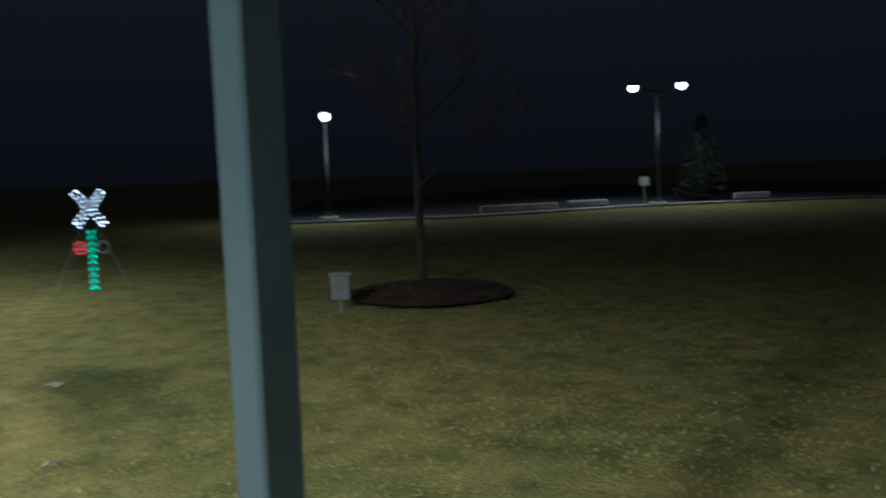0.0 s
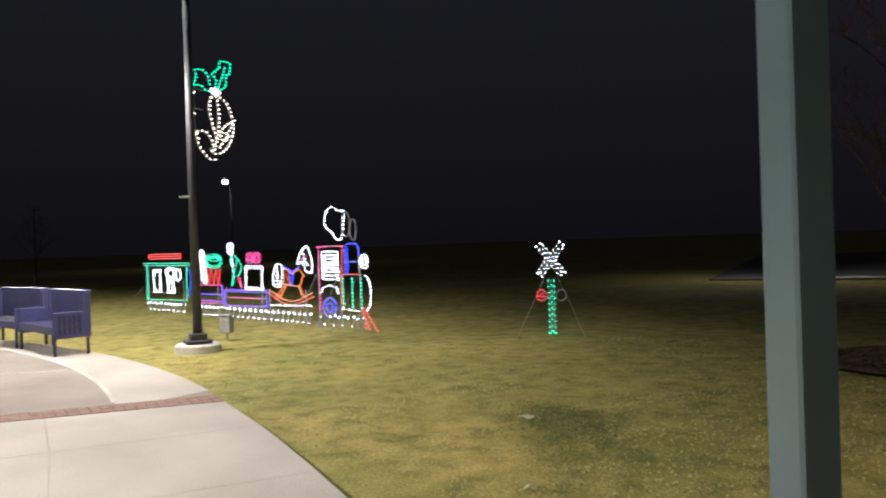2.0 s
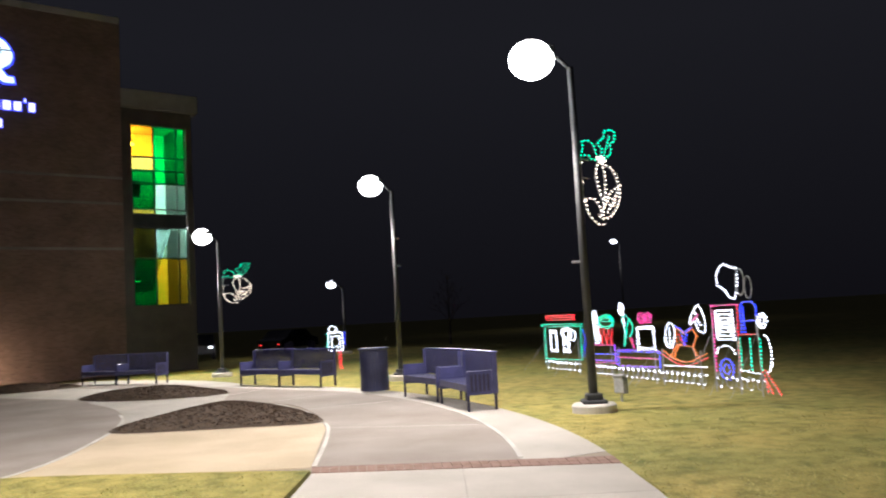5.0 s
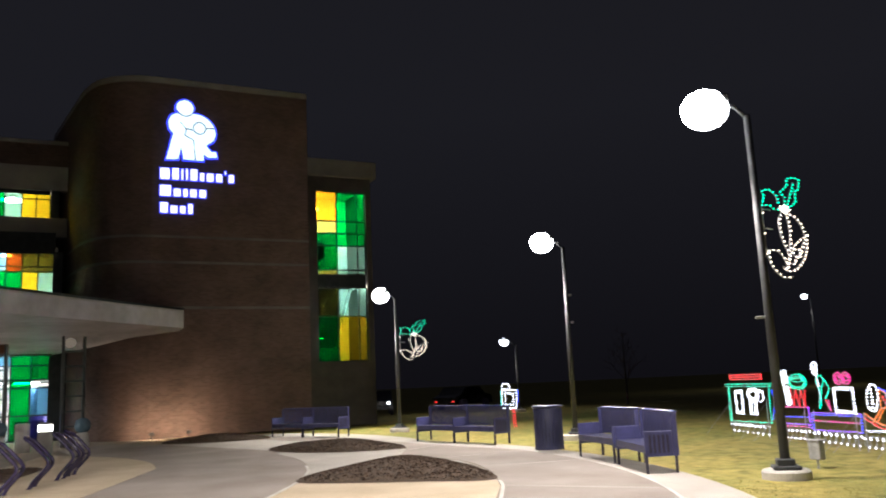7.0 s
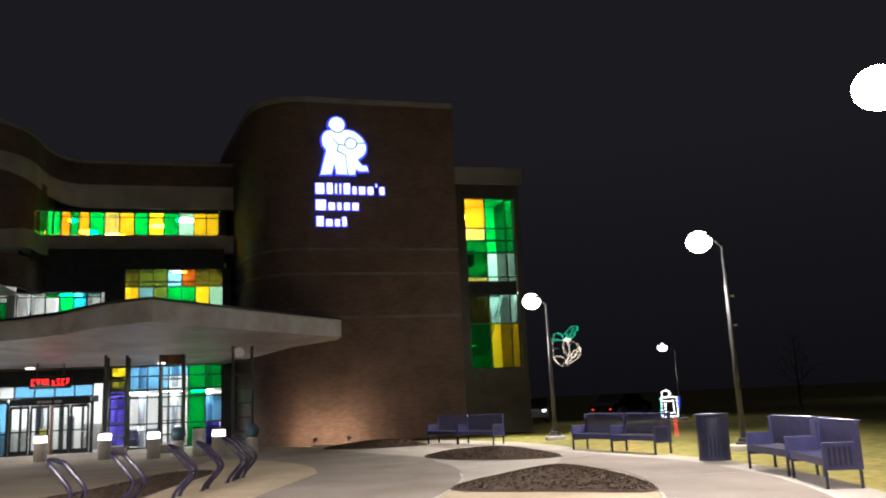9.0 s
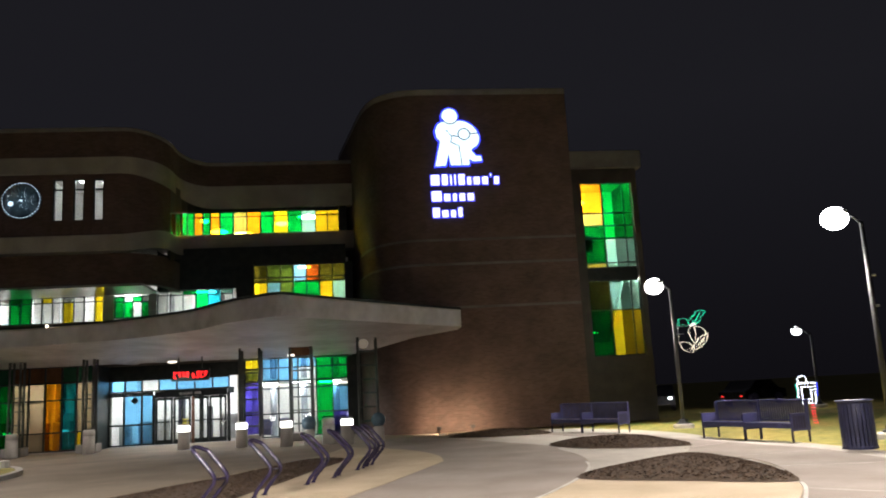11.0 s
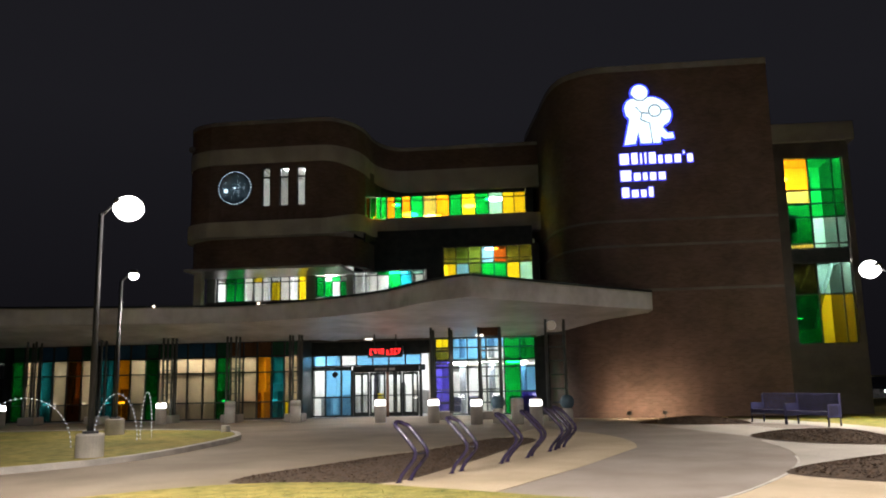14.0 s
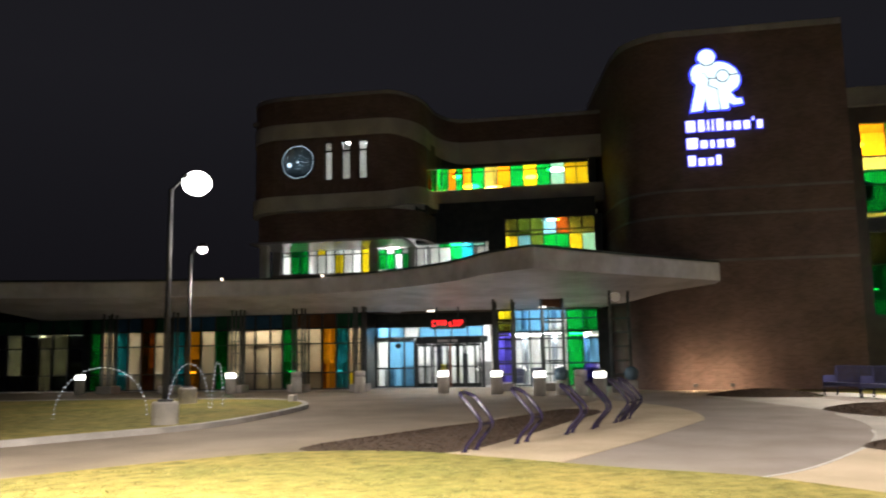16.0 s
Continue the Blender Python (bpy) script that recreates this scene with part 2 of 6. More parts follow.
def box(bm, x0, x1, y0, y1, z0, z1, bevel=0.0):
    v = [bm.verts.new((x, y, z)) for z in (z0, z1) for x, y in ((x0, y0), (x1, y0), (x1, y1), (x0, y1))]
    fs = [bm.faces.new([v[i] for i in q]) for q in ((3, 2, 1, 0), (4, 5, 6, 7), (0, 1, 5, 4), (1, 2, 6, 5), (2, 3, 7, 6), (3, 0, 4, 7))]
    if bevel:
        bmesh.ops.bevel(bm, geom=list({e for f in fs for e in f.edges}), offset=bevel, segments=1, affect="EDGES")
    return bm


def boxes(*rows, bevel=0.0):
    bm = bmesh.new()
    for r in rows:
        box(bm, *r, bevel=bevel)
    return bm


def tube(bm, pts, r, seg=8, r2=None, cap=True):
    pts = [Vector(p) for p in pts]
    rings = []
    for i, p in enumerate(pts):
        d = (pts[min(i + 1, len(pts) - 1)] - pts[max(i - 1, 0)]).normalized()
        side = d.cross(Vector((0, 0, 1))) if abs(d.z) < 0.95 else d.cross(Vector((0, 1, 0)))
        side.normalize()
        up = side.cross(d)
        k = r if r2 is None else r + (r2 - r) * i / max(1, len(pts) - 1)
        rings.append([bm.verts.new(p + k * (math.cos(a) * side + math.sin(a) * up)) for a in (2 * math.pi * j / seg for j in range(seg))])
    for a, b in zip(rings, rings[1:]):
        for j in range(seg):
            bm.faces.new((a[j], a[(j + 1) % seg], b[(j + 1) % seg], b[j]))
    if cap:
        bm.faces.new(rings[0][::-1])
        bm.faces.new(rings[-1])
    return bm


def lathe(bm, profile, seg=24, x=0.0, y=0.0):
    """Turned body from (radius, height) pairs."""
    rings = [[bm.verts.new((x + r * math.cos(2 * math.pi * j / seg), y + r * math.sin(2 * math.pi * j / seg), z)) for j in range(seg)] for r, z in profile]
    for a, b in zip(rings, rings[1:]):
        for j in range(seg):
            bm.faces.new((a[j], a[(j + 1) % seg], b[(j + 1) % seg], b[j]))
    bm.faces.new(rings[0][::-1])
    bm.faces.new(rings[-1])
    return bm


def prism(bm, pts, z0, z1):
    lo, hi = [bm.verts.new((x, y, z0)) for x, y in pts], [bm.verts.new((x, y, z1)) for x, y in pts]
    n = len(pts)
    top = bm.faces.new(hi)
    for i in range(n):
        bm.faces.new((lo[i], lo[(i + 1) % n], hi[(i + 1) % n], hi[i]))
    bmesh.ops.triangulate(bm, faces=[top])
    bmesh.ops.recalc_face_normals(bm, faces=bm.faces[:])
    return bm


def glide(pts, n=6, closed=False):
    """A smooth line through a few points."""
    out, m = [], len(pts)
    for i in range(m if closed else m - 1):
        p = [Vector(pts[k % m] if closed else pts[max(0, min(m - 1, k))]) for k in (i - 1, i, i + 1, i + 2)]
        for j in range(n):
            t = j / n
            out.append(0.5 * (2 * p[1] + (p[2] - p[0]) * t + (2 * p[0] - 5 * p[1] + 4 * p[2] - p[3]) * t * t + (3 * p[1] - p[0] - 3 * p[2] + p[3]) * t ** 3))
    if not closed:
        out.append(Vector(pts[-1]))
    return out


def arc(cx, cy, r, a0, a1, n=24):
    return [Vector((cx + r * math.cos(radians(a0 + (a1 - a0) * i / n)), cy + r * math.sin(radians(a0 + (a1 - a0) * i / n)))) for i in range(n + 1)]


def ribbon(bm, line, z0, z1, thick):
    """A wall of some thickness along a plan line; z0 and z1 are numbers or lists; the body lies to the line's right."""
    n = len(line)
    z0 = z0 if isinstance(z0, list) else [z0] * n
    z1 = z1 if isinstance(z1, list) else [z1] * n
    uv = bm.loops.layers.uv.verify()
    run, rows = 0.0, []
    for i, p in enumerate(line):
        d = (line[min(i + 1, n - 1)] - line[max(i - 1, 0)]).normalized()
        q = Vector((d.y, -d.x)) * thick
        run += (p - line[i - 1]).length if i else 0.0
        rows.append((run, [bm.verts.new((p.x, p.y, z0[i])), bm.verts.new((p.x, p.y, z1[i])), bm.verts.new((p.x + q.x, p.y + q.y, z1[i])), bm.verts.new((p.x + q.x, p.y + q.y, z0[i]))]))
    for (ra, a), (rb, b) in zip(rows, rows[1:]):
        for j in range(4):
            k = (j + 1) % 4
            f = bm.faces.new((a[j], b[j], b[k], a[k]))
            for loop in f.loops:
                v = loop.vert
                loop[uv].uv = (ra if v in a else rb, v.co.z)
    bm.faces.new(rows[0][1])
    bm.faces.new(rows[-1][1][::-1])
    bmesh.ops.recalc_face_normals(bm, faces=bm.faces[:])
    return bm


def ball(bm, p, r, sub=1):
    bmesh.ops.create_icosphere(bm, subdivisions=sub, radius=r, matrix=Matrix.Translation(p))
    return bm


# ---- ground and paving ----
def sheet():
    bm = bmesh.new()
    xs = [-600, -300, -150, -80, *range(-60, 41, 4), 80, 150, 300, 600]
    ys = [-600, -300, -150, -80, *range(-60, 61, 4), 90, 150, 300, 600]
    grid = [[bm.verts.new((x, y, -0.03 + 0.05 * (noise.noise((x * 0.11, y * 0.11, 0)) - 0.5) * (1 if abs(x) < 70 else 0))) for x in xs] for y in ys]
    for a, b in zip(grid, grid[1:]):
        for i in range(len(xs) - 1):
            bm.faces.new((a[i], a[i + 1], b[i + 1], b[i]))
    return bm


tagged(part("ground", sheet(), GRASS), "dormant yellow-green lawn under night lamps", "lawn", kind="structure")


def slab(name, line, z1, material, label, z0=-0.12, parent=None):
    ob = part(name, prism(bmesh.new(), [tuple(p)[:2] for p in line], z0, z1), material, parent)
    return ob if parent else tagged(ob, label, "paving", kind="structure")


OUTER = arc(-10.75, -16.55, 19.68, 83.6, 127.0, 30)
FAR = glide([(-22.6, -0.9), (-24.1, -2.3), (-26.3, -3.3), (-29.0, -5.2), (-31.2, -7.6), (-32.0, -9.3)], 6)
drive_line = [*OUTER[:-1], *FAR, Vector((-36, -18)), Vector((-33, -26)), Vector((-24, -37)), Vector((-14, -50)), Vector((14, -50)), Vector((14, -13)), Vector((-4, -12.6)), Vector((-10.6, -10)), Vector((-10.2, -4)), Vector((-9.25, -0.3))]
slab("pavement", drive_line, -0.008, DRIVE, "worn pale concrete drive and plaza", z0=-0.2)

# the walk, in slabs with open joints, on a dark bed
walk_bed = slab("pavement_walk", [(-8.3, 2.95), (-4.7, 2.34), (1.0, 1.36), (12.0, -0.6), (12.0, -3.85), (0.0, -1.82), (-7.45, -0.58), (-9.2, -0.29)], -0.012, BED, "pale concrete walk in jointed slabs")
ax, ay = Vector((-0.9865, 0.164)), Vector((0.164, 0.9865))


def walk_edges(s):
    """The right and the left edge of the walk at s metres along it."""
    p = ax * s
    return p + ay * (1.50 + 0.125 * math.sin(math.pi * max(0.0, min(1.0, (s - 2.5) / 8.0)))), p - ay * (1.79 - 0.012 * max(0.0, s - 5.0))


cuts = [-11.0, -8.6, -6.2, -3.8, -1.4, 1.0, 3.3, 5.6, 7.3, 8.5]
for a, b in zip(cuts, cuts[1:]):
    (ra, la), (rb, lb) = walk_edges(a + 0.003), walk_edges(b - 0.003)
    if b > 8:
        rb, lb = Vector((-8.27, 2.95)), Vector((-9.17, -0.30))
    for f0, f1 in ((0.0, 0.4991), (0.5009, 1.0)):
        side = [walk_edges(a + 0.003 + (b - a - 0.006) * i / 4) for i in range(5)] if b < 8 else [(ra, la), (rb, lb)]
        slab("slab", [r.lerp(l, f0) for r, l in side] + [r.lerp(l, f1) for r, l in side[::-1]], 0.0, CONCRETE, "", parent=walk_bed)

# red paver band across the walk's end
band = slab("paver_band", [(-8.28, 2.96), (-9.19, -0.30), (-9.58, -0.30), (-8.72, 3.02)], -0.012, BED, "red brick paver band across the walk")
e0, e1, f0, f1 = Vector((-8.285, 2.96)), Vector((-9.195, -0.30)), Vector((-8.715, 3.02)), Vector((-9.575, -0.30))
for i in range(32):
    a, b = i / 32 + 0.0012, (i + 1) / 32 - 0.0012
    for q0, q1 in ((0.02, 0.49), (0.51, 0.98)):
        c = [e0.lerp(e1, a).lerp(f0.lerp(f1, a), q0), e0.lerp(e1, b).lerp(f0.lerp(f1, b), q0), e0.lerp(e1, b).lerp(f0.lerp(f1, b), q1), e0.lerp(e1, a).lerp(f0.lerp(f1, a), q1)]
        slab("paver", c, random.uniform(0.0, 0.004), REDBAND, "", parent=band, z0=-0.06)

CCURVE = arc(-11.62, -15.34, 17.55, 81.7, 117.5, 24)
GREYFAR = glide([(-19.75, 0.2), (-22.0, -1.6), (-24.3, -3.3), (-26.6, -4.7), (-28.6, -7.0), (-29.3, -8.6)], 5)
slab("pavement_ring", [*OUTER[1:-1], *FAR, *GREYFAR[::-1], *CCURVE[::-1], Vector((-8.73, 2.1))], -0.002, CONCRETE, "pale concrete border under the benches")
slab("pavement_grey", [*CCURVE[:-1], *GREYFAR[:6], Vector((-21.4, -2.6)), *glide([(-19.2, -2.5), (-17.6, -1.05), (-15.6, -0.42), (-13.75, -0.18), (-13.0, -0.14), (-11.6, -0.17), (-9.6, -0.31)], 4), Vector((-8.95, 2.0))], 0.002, GREYCON, "grey exposed concrete path round the plaza")
slab("pavement_grey_far", [*GREYFAR[5:], Vector((-28.2, -8.4)), Vector((-25.8, -5.9)), Vector((-21.4, -2.6))], 0.002, GREYCON, "grey exposed concrete path past the tower")
slab("pavement_pale", [(-13.75, -0.2), (-15.6, -0.44), (-17.6, -1.07), (-19.2, -2.52), (-21.4, -2.62), (-25.8, -5.92), (-28.2, -8.42), (-27.8, -11.9), *glide([(-23.0, -6.86), (-21.25, -5.94), (-19.4, -4.95), (-17.7, -4.35), (-16.4, -4.0), (-14.45, -3.74)], 4)], -0.004, CONCRETE, "pale concrete between the planting beds")
slab("pavement_buff", [(-9.58, -0.31), (-13.0, -0.15), (-13.75, -0.2), (-14.45, -3.74), (-11.77, -3.74), (-10.42, -4.02), (-9.95, -2.6)], 0.0, CREAM, "buff concrete apron beside the lawn")
slab("pavement_circle_grey", [*glide([(-10.45, -4.02), (-11.77, -3.76), (-14.45, -3.76), (-16.4, -4.02), (-17.7, -4.37), (-19.4, -4.97), (-21.25, -5.96), (-23.0, -6.88), (-27.8, -12.0)], 4), Vector((-29.5, -14.5)), Vector((-26.5, -14.9)), *arc(-14.55, -17.68, 10.38, 152, 112, 20), Vector((-14.17, -7.32)), Vector((-10.2, -6.8))], -0.001, GREYCON, "grey exposed concrete path inside the plaza")
slab("pavement_circle", [*arc(-14.55, -17.68, 10.37, 160, 112, 20), Vector((-14.17, -7.33)), Vector((-10.25, -6.85)), Vector((-10.1, -9.3)), Vector((-9.4, -11.6)), Vector((-14.6, -12.3)), Vector((-20.4, -12.9))], 0.004, CREAM, "buff concrete circle carrying the cycle racks")


def edging(name, line, label, width=0.055, height=0.008):
    bm = bmesh.new()
    ribbon(bm, line, -0.1, height, width)
    return tagged(part(name, bm, KERB), label, "kerb", kind="structure")


edging("edging_bench_path", CCURVE[:16], "pale concrete edging of the path")
edging("edging_apron", glide([(-9.62, -0.30), (-11.6, -0.17), (-13.0, -0.14), (-13.7, -0.2)], 5), "pale concrete edging of the path")
edging("edging_inner", glide([(-17.7, -4.36), (-16.4, -4.0), (-14.45, -3.75), (-11.8, -3.74), (-10.5, -4.0)], 6), "pale concrete edging of the path")


def joint(name, a, b, w=0.016):
    a, b = Vector(a), Vector(b)
    q = Vector((-(b - a).y, (b - a).x)).normalized() * w / 2
    return slab(name, [a + q, a - q, b - q, b + q], 0.0055, CONCRETE, "pale filled joint in the grey paving", z0=-0.02)


for i, (a, b) in enumerate((((-12.05, 2.13), (-13.0, -0.1)), ((-16.6, 1.45), (-16.1, -0.5)), ((-19.4, 0.4), (-18.2, -1.5)), ((-22.2, -1.8), (-20.6, -2.7)))):
    joint("joint_" + str(i + 1), a, b, 0.05)


def turf(name, line, label, z=0.03):
    bm = bmesh.new()
    prism(bm, [tuple(p)[:2] for p in line], -0.15, z)
    return tagged(part(name, bm, GRASS), label, "lawn", kind="structure")


NEARLAWN = [*glide([(-9.2, -0.31), (-9.75, -1.8), (-10.4, -4.0), (-10.2, -5.8), (-10.15, -7.7), (-9.95, -9.7), (-8.8, -11.2), (-7.0, -11.85), (-4.6, -12.15), (2, -12.3), (13, -12.4)], 6), Vector((13.0, -4.05)), Vector((0.0, -1.84)), Vector((-7.45, -0.60))]
turf("lawn_near", NEARLAWN, "mown lawn beside the walk")
ISLAND = glide([(4, -17.6), (-3, -17.1), (-7.9, -16.9), (-10.3, -16.85), (-12.2, -17.5), (-15.0, -19.1), (-17.2, -20.9), (-18.4, -23.6), (-17.2, -27.6), (-14.2, -32.0), (-9, -36), (4, -37)], 6)
turf("lawn_island", ISLAND, "lawn island in the drive", 0.10)
ring = bmesh.new()
ribbon(ring, ISLAND, -0.1, 0.12, 0.18)
tagged(part("kerb_island", ring, KERB), "concrete kerb round the lawn island", "kerb", kind="structure")


def mound(line, height, name, label):
    """Planting bed: a low heap of chips inside an outline."""
    line = glide(line, 5, True)
    c = sum(line, Vector((0, 0))) / len(line)
    bm, rings = bmesh.new(), []
    for k in range(9):
        f = 1 - k / 8.0
        rings.append([bm.verts.new((*(c + (p - c) * f), (0.008 if k == 0 else 0.012) + height * (1 - f ** 1.8) + (0.05 * noise.noise(((c.x + (p.x - c.x) * f) * 1.1, (c.y + (p.y - c.y) * f) * 1.1, 3.0)) * (1 - f * f) if k else 0))) for p in line])
    n = len(line)
    for a, b in zip(rings, rings[1:]):
        for i in range(n):
            bm.faces.new((a[i], a[(i + 1) % n], b[(i + 1) % n], b[i]))
    bmesh.ops.remove_doubles(bm, verts=rings[-1], dist=0.01)
    bmesh.ops.recalc_face_normals(bm, faces=bm.faces[:])
    if sum(f.normal.z for f in bm.faces) < 0:
        bmesh.ops.reverse_faces(bm, faces=bm.faces[:])
    bed = thing(name, Matrix(), label, "flower bed")
    part("soil", bm, MULCH, bed, smooth=True)
    chips = bmesh.new()
    for _ in range(5200):
        i, f = random.randrange(n), math.sqrt(random.random()) * 0.97
        p = line[i].lerp(line[(i + 1) % n], random.random())
        q = c + (p - c) * f
        s, l = random.uniform(0.005, 0.011), random.uniform(0.012, 0.034)
        lift = 0.05 * noise.noise((q.x * 1.1, q.y * 1.1, 3.0)) * (1 - f * f)
        m = pose(q.x, q.y, 0.018 + height * (1 - f ** 1.8) + lift, random.uniform(-30, 30), random.uniform(-30, 30), random.uniform(0, 360))
        v = [chips.verts.new(m @ Vector(a)) for a in ((-l, -s, 0), (l, -s, 0), (l, s, 0.012), (-l, s, 0.012))]
        chips.faces.new(v)
    tagged(part("mulch", chips, MULCH, bed), kind="stuff")
    return bed


mound([(-14.4, -3.72), (-16.0, -3.62), (-17.2, -3.1), (-17.9, -2.2), (-17.2, -1.25), (-15.6, -0.55), (-13.82, -0.24), (-13.9, -1.6)], 0.22, "planting_bed", "low mulched planting bed in pale paving")
mound([(-22.95, -6.75), (-21.5, -5.6), (-21.0, -4.2), (-21.4, -2.65), (-23.2, -3.3), (-24.6, -4.6), (-24.4, -6.1)], 0.22, "planting_bed", "low mulched planting bed in pale paving")
mound([(-28.0, -12.0), (-27.5, -10.2), (-28.4, -8.35), (-29.6, -8.8), (-30.3, -10.3), (-29.6, -11.7)], 0.22, "planting_bed", "low mulched planting bed beside the brick tower")
mound([(-9.25, -11.5), (-12.0, -11.95), (-16.0, -12.2), (-19.9, -12.7), (-19.6, -11.4), (-16.1, -10.35), (-13.0, -9.45), (-10.2, -9.05)], 0.06, "planting_bed", "flat mulched bed behind the cycle racks")
mound([(-3.5, 9.75), (-3.95, 8.95), (-4.6, 8.75), (-5.4, 9.0), (-5.75, 9.7), (-5.5, 10.6), (-4.7, 10.95), (-3.9, 10.6)], 0.09, "planting_bed", "dark mulch ring round the young tree")

# ---- the building, in its own plan: x along the front, y inwards ----
FRONT = pose(0, 0, 0, 0, 0, 119.5)
hospital = thing("hospital_building", FRONT, "dark brick hospital with coloured lit windows and canopy", "building")


def V2(*pts):
    return [Vector(p) for p in pts]


TOWER = [*V2((9.95, 46), (9.95, 42), (9.95, 38)), *V2((9.95, 34.3), (3.9, 34.3)), *glide([(3.3, 34.3), (2.5, 34.42), (1.75, 34.85), (1.15, 35.6), (0.7, 37.0), (0.2, 40.0), (-0.45, 44.0)], 10)]
part("tower_wall", ribbon(bmesh.new(), TOWER, 0.0, 14.75, 0.35), BRICK, hospital, "dark red brick tower wall")
part("tower_coping", ribbon(bmesh.new(), [p + Vector((0, -0.06)) for p in TOWER[2:]], 14.75, 15.0, 0.5), CAP, hospital, "pale metal coping")
for z in (5.2, 7.08, 8.15):
    part("stone_course", ribbon(bmesh.new(), [p + Vector((-0.01, -0.025)) for p in TOWER[3:]], z - 0.06, z + 0.05, 0.1), DARKSTONE, hospital, "thin cast stone course")
roof = bmesh.new()
prism(roof, [(0.2, 46), (1.2, 36.2), (2.9, 34.9), (9.5, 34.9), (9.5, 46)], 14.3, 14.5)
part("tower_roof", roof, CAP, hospital)

# stair bay with coloured glass, to the right of the tower
CLAD = surface("bay_cladding", (0.024, 0.019, 0.016), (0.040, 0.032, 0.027), scale=2, fine=30, rough=0.5)
for r in ((10.0, 13.1, 34.75, 35.05, 0.0, 2.82), (10.0, 10.46, 34.75, 35.05, 2.82, 11.3), (12.85, 13.1, 34.75, 35.05, 2.82, 11.3), (10.46, 12.85, 34.75, 35.05, 10.62, 11.3), (12.85, 13.1, 35.05, 40.0, 0.0, 11.3)):
    part("bay_wall", boxes(r), CLAD, hospital, "dark metal clad stair bay")
part("bay_coping", boxes((9.97, 13.35, 34.55, 40.0, 11.3, 12.1), bevel=0.03), DARKSTONE, hospital, "grey stone cap")


def glazed(name, us, zs, y, panes, label, bar=0.05, depth=0.12, flip=None):
    """A window: a frame of bars and a pane of glass in each opening. panes: one row of glass for each storey of openings, top first."""
    win = thing(name, Matrix(), label, "")
    for key in ("label", "category"):
        if key in win:
            del win[key]
    win.parent = hospital
    fr = bmesh.new()
    for u in us:
        box(fr, u - bar / 2, u + bar / 2, y - depth / 2, y + depth / 2, zs[-1] - bar / 2, zs[0] + bar / 2)
    for z in zs:
        for a, b in zip(us, us[1:]):
            box(fr, a + bar / 2, b - bar / 2, y - depth / 2 + 0.004, y + depth / 2 - 0.004, z - bar / 2, z + bar / 2)
    part("window_frame", fr, MULLION, win)
    for i, row in enumerate(panes):
        for j, glass in enumerate(row):
            if glass is not None:
                part("pane", boxes((us[j] + bar / 2, us[j + 1] - bar / 2, y - 0.006, y + 0.006, zs[i + 1] + bar / 2, zs[i] - bar / 2)), glass, win)
    return win


def room(u0, u1, y0, y1, z0, z1, lamps, fixture, back=INNER):
    """A lit interior behind glass: back and side walls, floor, ceiling and ceiling fixtures."""
    part("interior_wall", boxes((u0, u1, y1, y1 + 0.1, z0, z1), (u0 - 0.1, u0, y0, y1, z0, z1), (u1, u1 + 0.1, y0, y1, z0, z1)), back, hospital)
    part("interior_floor", boxes((u0, u1, y0, y1, z0 - 0.1, z0)), INDARK, hospital)
    part("interior_ceiling", boxes((u0, u1, y0, y1, z1, z1 + 0.1)), INNER, hospital)
    for u, y, w, d in lamps:
        part("ceiling_light", boxes((u - w / 2, u + w / 2, y - d / 2, y + d / 2, z1 - 0.06, z1 - 0.004)), fixture, hospital, "glowing ceiling light")


k = 34.9 / 34.3
bay = [u * k for u in (10.30, 11.25, 12.2, 12.58)]
zb = [1.6 + (z - 1.6) * k for z in (10.52, 9.12, 8.55, 7.98, 6.88, 6.67)]
glazed("bay_window_upper", bay, zb, 34.9, [[GO, GG, GG], [GYP, GG, GG], [GD, GG, GG], [GD, GW, GW], [GYP, GW, GW]], "")
zl = [1.6 + (z - 1.6) * k for z in (6.09, 4.80, 2.82)]
glazed("bay_window_lower", bay, zl, 34.9, [[GX, GW, GW], [GD, GY, GY]], "")
part("bay_spandrel", boxes((bay[0], bay[-1], 34.85, 34.95, zl[0] + 0.03, zb[-1] - 0.03)), MULLION, hospital)
room(10.2, 12.9, 35.06, 37.6, 6.6, 10.9, [(11.55, 35.5, 2.3, 0.6)], BAYFIX)
room(10.2, 12.9, 35.06, 37.6, 2.6, 6.3, [(11.55, 35.42, 2.3, 0.45)], BAYFIX)
part("wall_light", boxes((10.5, 11.15, 36.6, 36.75, 10.12, 10.24), bevel=0.03), FIXTURE, hospital, "glowing linear wall light")
part("wall_light", boxes((10.75, 11.15, 36.2, 36.3, 3.92, 4.0), bevel=0.02), COOLFIX, hospital, "glowing linear wall light")
CONCSTAIR = surface("dark_stair_paint", (0.05, 0.055, 0.055), (0.08, 0.085, 0.085), scale=2, fine=30, rough=0.6)
